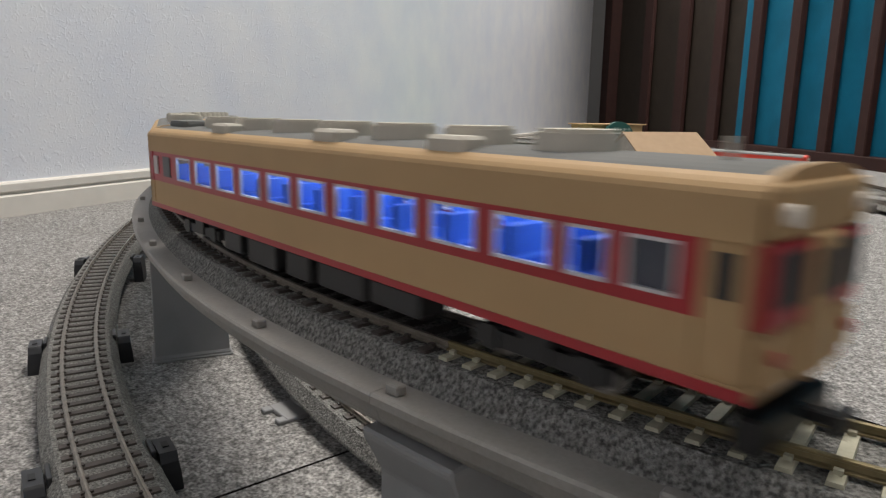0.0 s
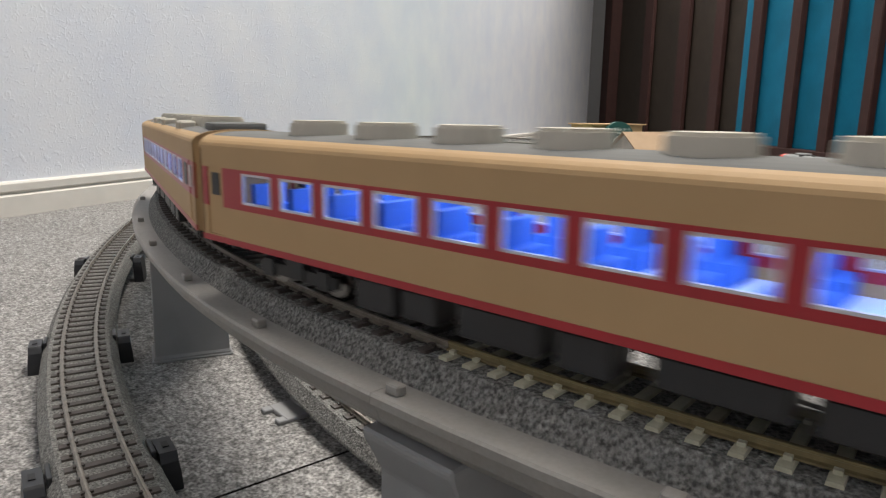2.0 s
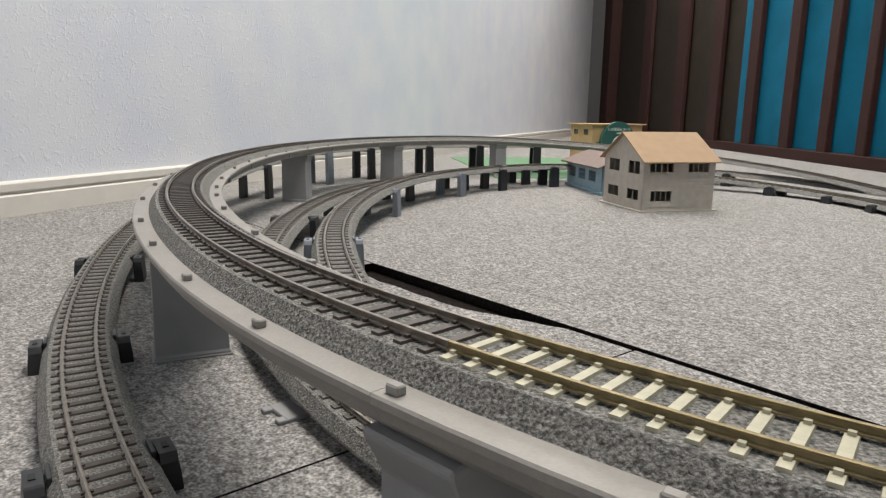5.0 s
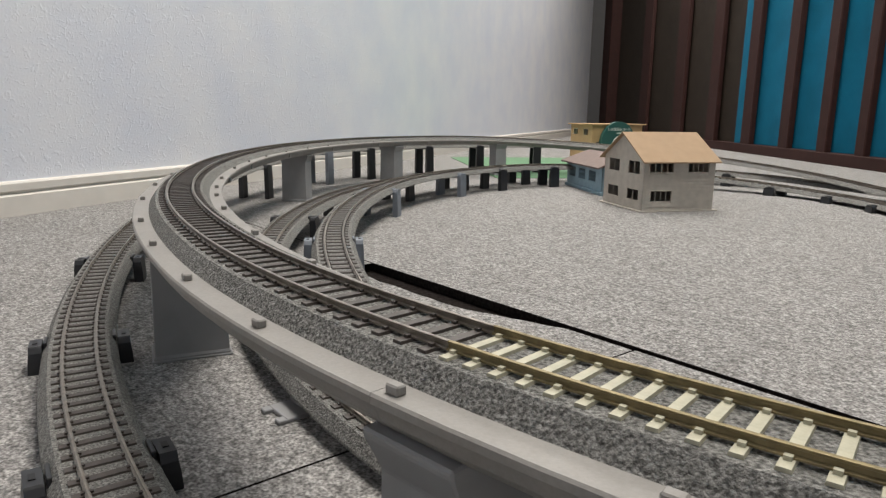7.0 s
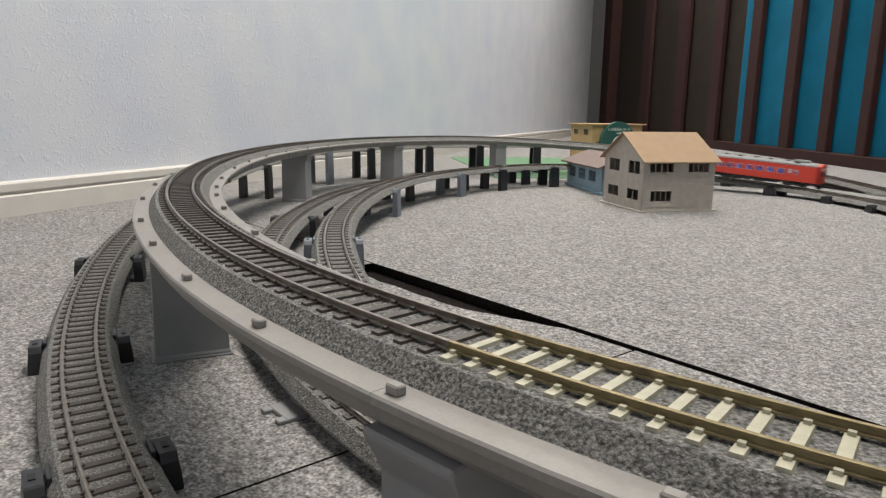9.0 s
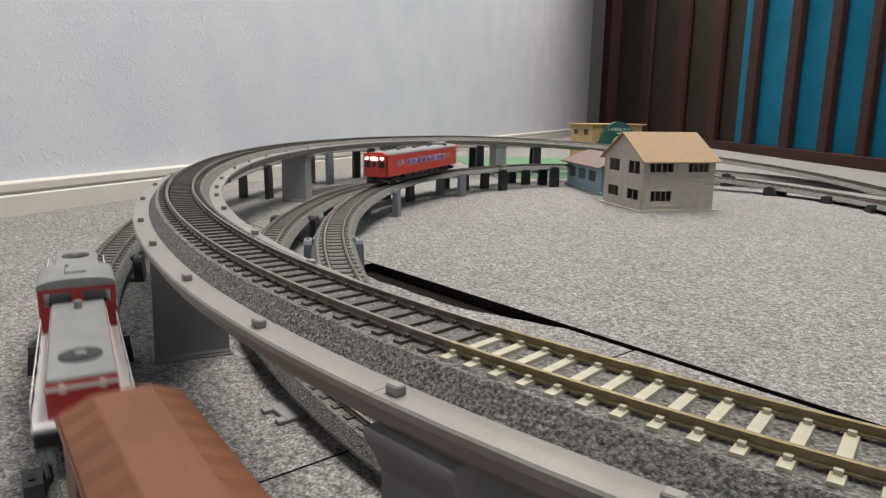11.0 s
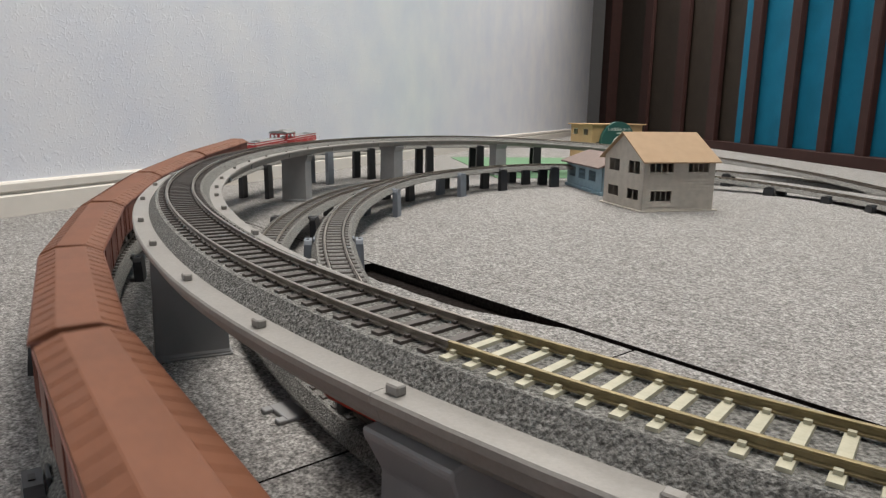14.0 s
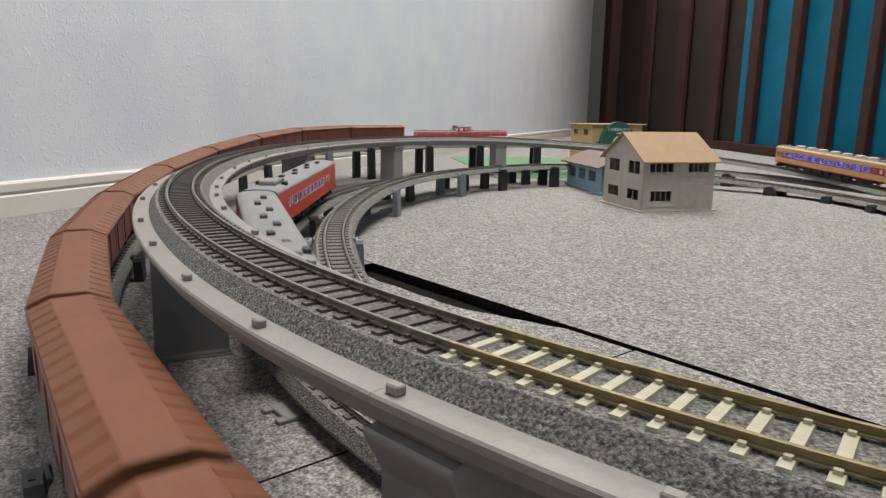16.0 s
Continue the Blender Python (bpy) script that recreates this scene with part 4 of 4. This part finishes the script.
def loco():
    root = empty("diesel_locomotive", "red centre-cab diesel locomotive with grey hoods and a white line", "model locomotive", "goods train")
    L, W = LOCO_L, .0350
    part("frame", bbox(-L / 2, L / 2, -.0165, .0165, .0100, .0165, .0006), DARK, root)
    part("deck_edge", bbox(-L / 2 + .001, L / 2 - .001, -.0172, .0172, .0165, .0182, .0003), WHITE_STRIPE, root, "white sill line")
    hw = .0120
    for e in (-1, 1):
        x0, x1 = sorted((e * .0165, e * (L / 2 - .0060)))
        hd = part("hood", bbox(x0, x1, -hw, hw, .0182, .0315, .0010, 2), LOCO_RED, root, "red hood side")
        part("hood_stripe", bbox(x0 - .0001, x1 + .0001, -hw - .0002, hw + .0002, .0288, .0304), WHITE_STRIPE, hd, "white line")
        part("hood_top", bbox(x0 + .0006, x1 - .0006, -hw + .0004, hw - .0004, .0315, .0330, .0006), ROOF_COOL, hd, "grey hood top")
        part("exhaust_stack", cyl(bmesh.new(), .0018, e * .030, 0, .0325, .0042, "z", 14), ROOF_COOL, hd)
        part("radiator_fan", cyl(bmesh.new(), .0078, e * (L / 2 - .030), 0, .0328, .0010, "z", 28), BOGIE, hd, "round dark fan grille")
        part("fan_hub", cyl(bmesh.new(), .0022, e * (L / 2 - .030), 0, .0336, .0008, "z", 14), ROOF_COOL, hd)
        for i in range(5):
            xa = e * (.038 + i * .0105)
            for side in (-1, 1):
                part("louvre", bbox(xa - .0038, xa + .0038, side * hw - .0005, side * hw + .0005, .0200, .0272), LOCO_RED, hd)
        for side in (-1, 1):
            bm = bmesh.new()
            x0, x1 = sorted((e * .020, e * (L / 2 - .002)))
            box(bm, x0, x1, side * .0166 - .0002, side * .0166 + .0002, .0262, .0266)
            for i in range(5):
                xx = x0 + (x1 - x0) * i / 4
                box(bm, xx - .0002, xx + .0002, side * .0166 - .0002, side * .0166 + .0002, .0180, .0266)
            part("handrail", bm, WHITE_STRIPE, root, "white handrail")
        part("headlight", cyl(bmesh.new(), .0016, e * (L / 2 - .0062), .0065, .0295, e * .0012, "x", 12), HEADLIGHT_OFF, hd)
        part("headlight", cyl(bmesh.new(), .0016, e * (L / 2 - .0062), -.0065, .0295, e * .0012, "x", 12), HEADLIGHT_OFF, hd)
        coupler(root, e * L / 2, e)
        bogie(root, e * .070)
    part("fuel_tank", bbox(-.036, .036, -.0125, .0125, .0035, .0100, .0010), DARK, root)
    # cab
    cab = part("cab", bmesh.new(), LOCO_RED, root, "red cab")
    bm = bmesh.new()
    cw, cl = .0172, .0165
    side_panels(bm, cl * 2, cw * 2, (.0182, .0405), [(-.0125, -.0025, .0315, .0385), (.0025, .0125, .0315, .0385)])
    for e in (-1, 1):
        m = Matrix.Rotation(radians(90), 4, "Z")
        wall_with_holes(bm, cw * 2, .0223, .001, [(.0025, .0145, .0133, .0200), (.0199, .0319, .0133, .0200)], Matrix.Translation((e * cl + (.0005 if e > 0 else .0005), -cw, .0182)) @ m)
    bm.to_mesh(cab.data)
    bm.free()
    arc = roof_arc(cw * 2 + .0012, .0405, .0452)
    part("cab_roof", prism(bmesh.new(), arc, -cl - .0022, cl + .0022), ROOF_COOL, cab, "grey cab roof")
    part("roof_hatch", bbox(-.006, .006, -.005, .005, .0448, .0462, .0005), ROOF_COOL, cab)
    part("horn", cyl(bmesh.new(), .0009, .010, .004, .0446, .0020, "z", 8), ROOF_COOL, cab)
    part("cab_stripe", bbox(-cl - .0004, cl + .0004, -cw - .0004, cw + .0004, .0288, .0300), WHITE_STRIPE, cab, "white line")
    part("cab_inside", bbox(-.012, .012, -.013, .013, .0185, .0320), DARK, cab)
    return root


# ---------------------------------------------------------------- build the place
room()
carpet()
lay("viaduct_track", A, .1462, 2.35, "curved model track on ballast roadbed on the viaduct", .147, 2.10, .0084)
lay("viaduct_straight_track", A, .0, .146, "model track with pale sleepers and brass rails", 0, .146, .0070, True)
lay("ramp_track", A, 2.352, A.length, "model track running down the ramp", 2.36, 3.3)
lay("inner_track", B, .0, B.length, "curved inner model track on ballast roadbed", .60, 2.5, .0135)
lay("middle_track", C, .0, C.length, "curved model track passing below the viaduct", .47, 2.3, .0120)
lay("outer_track", D, .0, D.length, "curved outer model track on ballast roadbed", 2.65, 4.5, .0104)
viaduct()
pier_things()
for s in (.437, .60, .81, 1.05, 1.40, 1.66, 1.81, 2.0, 2.15, 2.31):
    riser(D, s + 2.3, s != 1.66)
for s, k in ((.90, 0), (1.28, 0), (1.56, 0), (1.70, 1), (1.85, 1), (2.0, 1), (2.12, 1), (2.33, 1), (2.46, 1), (2.58, 1)):
    riser(B, s, bool(k))
for s in (1.30, 1.5, 1.7, 1.9, 2.1, 2.3, 2.45, 2.6):
    riser(C, s, True)
loose_clip()
house()
annex()
shop()
green_board()

# ---------------------------------------------------------------- trains
express = [express_car("cream and red express railcar with its cab leading", 1, 3),
           express_car("cream and red express coach with a plain grey roof", 0, 4, True),
           express_car("cream and red express railcar with its cab trailing", -1, 5)]
single = local_car("vermilion local railcar with lit headlights and grey roof", 7, True, "single railcar")
pair = [local_car("vermilion railcar leading the pair, windows lit", 8, False, "railcar pair", (1,)),
        local_car("vermilion railcar trailing the pair, windows lit", 9, False, "railcar pair", (-1,))]
engine = loco()
wagons = []
for i in range(11):
    wagons.append(wagon(wagons[0] if wagons else None))


def follow(tr, s, half, way):
    """Pose of a vehicle whose middle is at s, bogies half a wheelbase away on either side; way: +1 runs with s, -1 against it."""
    a, b = tr.at(wrap(tr, s + way * half)), tr.at(wrap(tr, s - way * half))
    d = (a - b).normalized()
    y = Vector((0, 0, 1)).cross(d).normalized()
    z = d.cross(y)
    r = Matrix((d, y, z)).transposed().to_4x4()
    return Matrix.Translation((a + b) / 2) @ r


def wrap(tr, s):
    return s % tr.length if tr in (A, C) else max(0.0, min(tr.length, s))


def ease(rows, t):
    """Distance at t from rows of (seconds, metres), straight between them."""
    for (a, x), (b, y) in zip(rows, rows[1:]):
        if t <= b:
            return x + (y - x) * (t - a) / (b - a)
    return rows[-1][1]


EXPRESS_RUN = [(0, .2050), (1.5, -.0615), (3.0, -.332), (3.6, -.462), (4.2, -.598), (4.8, -.72), (14.6, -1.80), (16.0, -2.190)]
SINGLE_RUN = [(0, 3.60), (6.4, 3.30), (8.0, 2.644), (8.5, 2.447), (9.0, 2.268), (11.3, 1.285), (12.0, .905), (12.5, .662), (12.9, .518), (13.2, .372), (13.5, .295), (13.7, .225), (14.0, .12), (16, .10)]
PAIR_RUN = [(0, 2.6253), (1.5, 2.985), (2.0, 3.1615), (2.5, 3.27), (4.5, 3.75), (14.6, C.length + .825), (14.8, C.length + .885), (15.0, C.length + .9448), (15.3, C.length + 1.053), (15.6, C.length + 1.167), (15.9, C.length + 1.278), (16.0, C.length + 1.308)]
GOODS_RUN = [(0, 2.20), (8.9, 2.22), (10.2, 2.60), (11.3, 2.95), (12.0, 3.155), (12.6, 3.38), (13.0, 3.535), (13.6, 3.725), (14.0, 3.815), (14.5, 3.98), (15.0, 4.125), (15.5, 4.285), (16.0, 4.405)]


def motions():
    times = [i * .2 for i in range(81)]
    for i, ob in enumerate(express):
        walk(ob, [(t, follow(A, ease(EXPRESS_RUN, t) + i * .2705, .0875, -1)) for t in times])
    walk(single, [(t, follow(B, ease(SINGLE_RUN, t), .0989, -1)) for t in times])
    for i, ob in enumerate(pair):
        walk(ob, [(t, follow(C, ease(PAIR_RUN, t) - .016 - i * .2930, .0989, 1)) for t in times])
    walk(engine, [(t, follow(D, ease(GOODS_RUN, t), .070, 1)) for t in times])
    for i, ob in enumerate(wagons):
        walk(ob, [(t, follow(D, ease(GOODS_RUN, t) - .262 - i * .1785, .0500, 1)) for t in times])


motions()
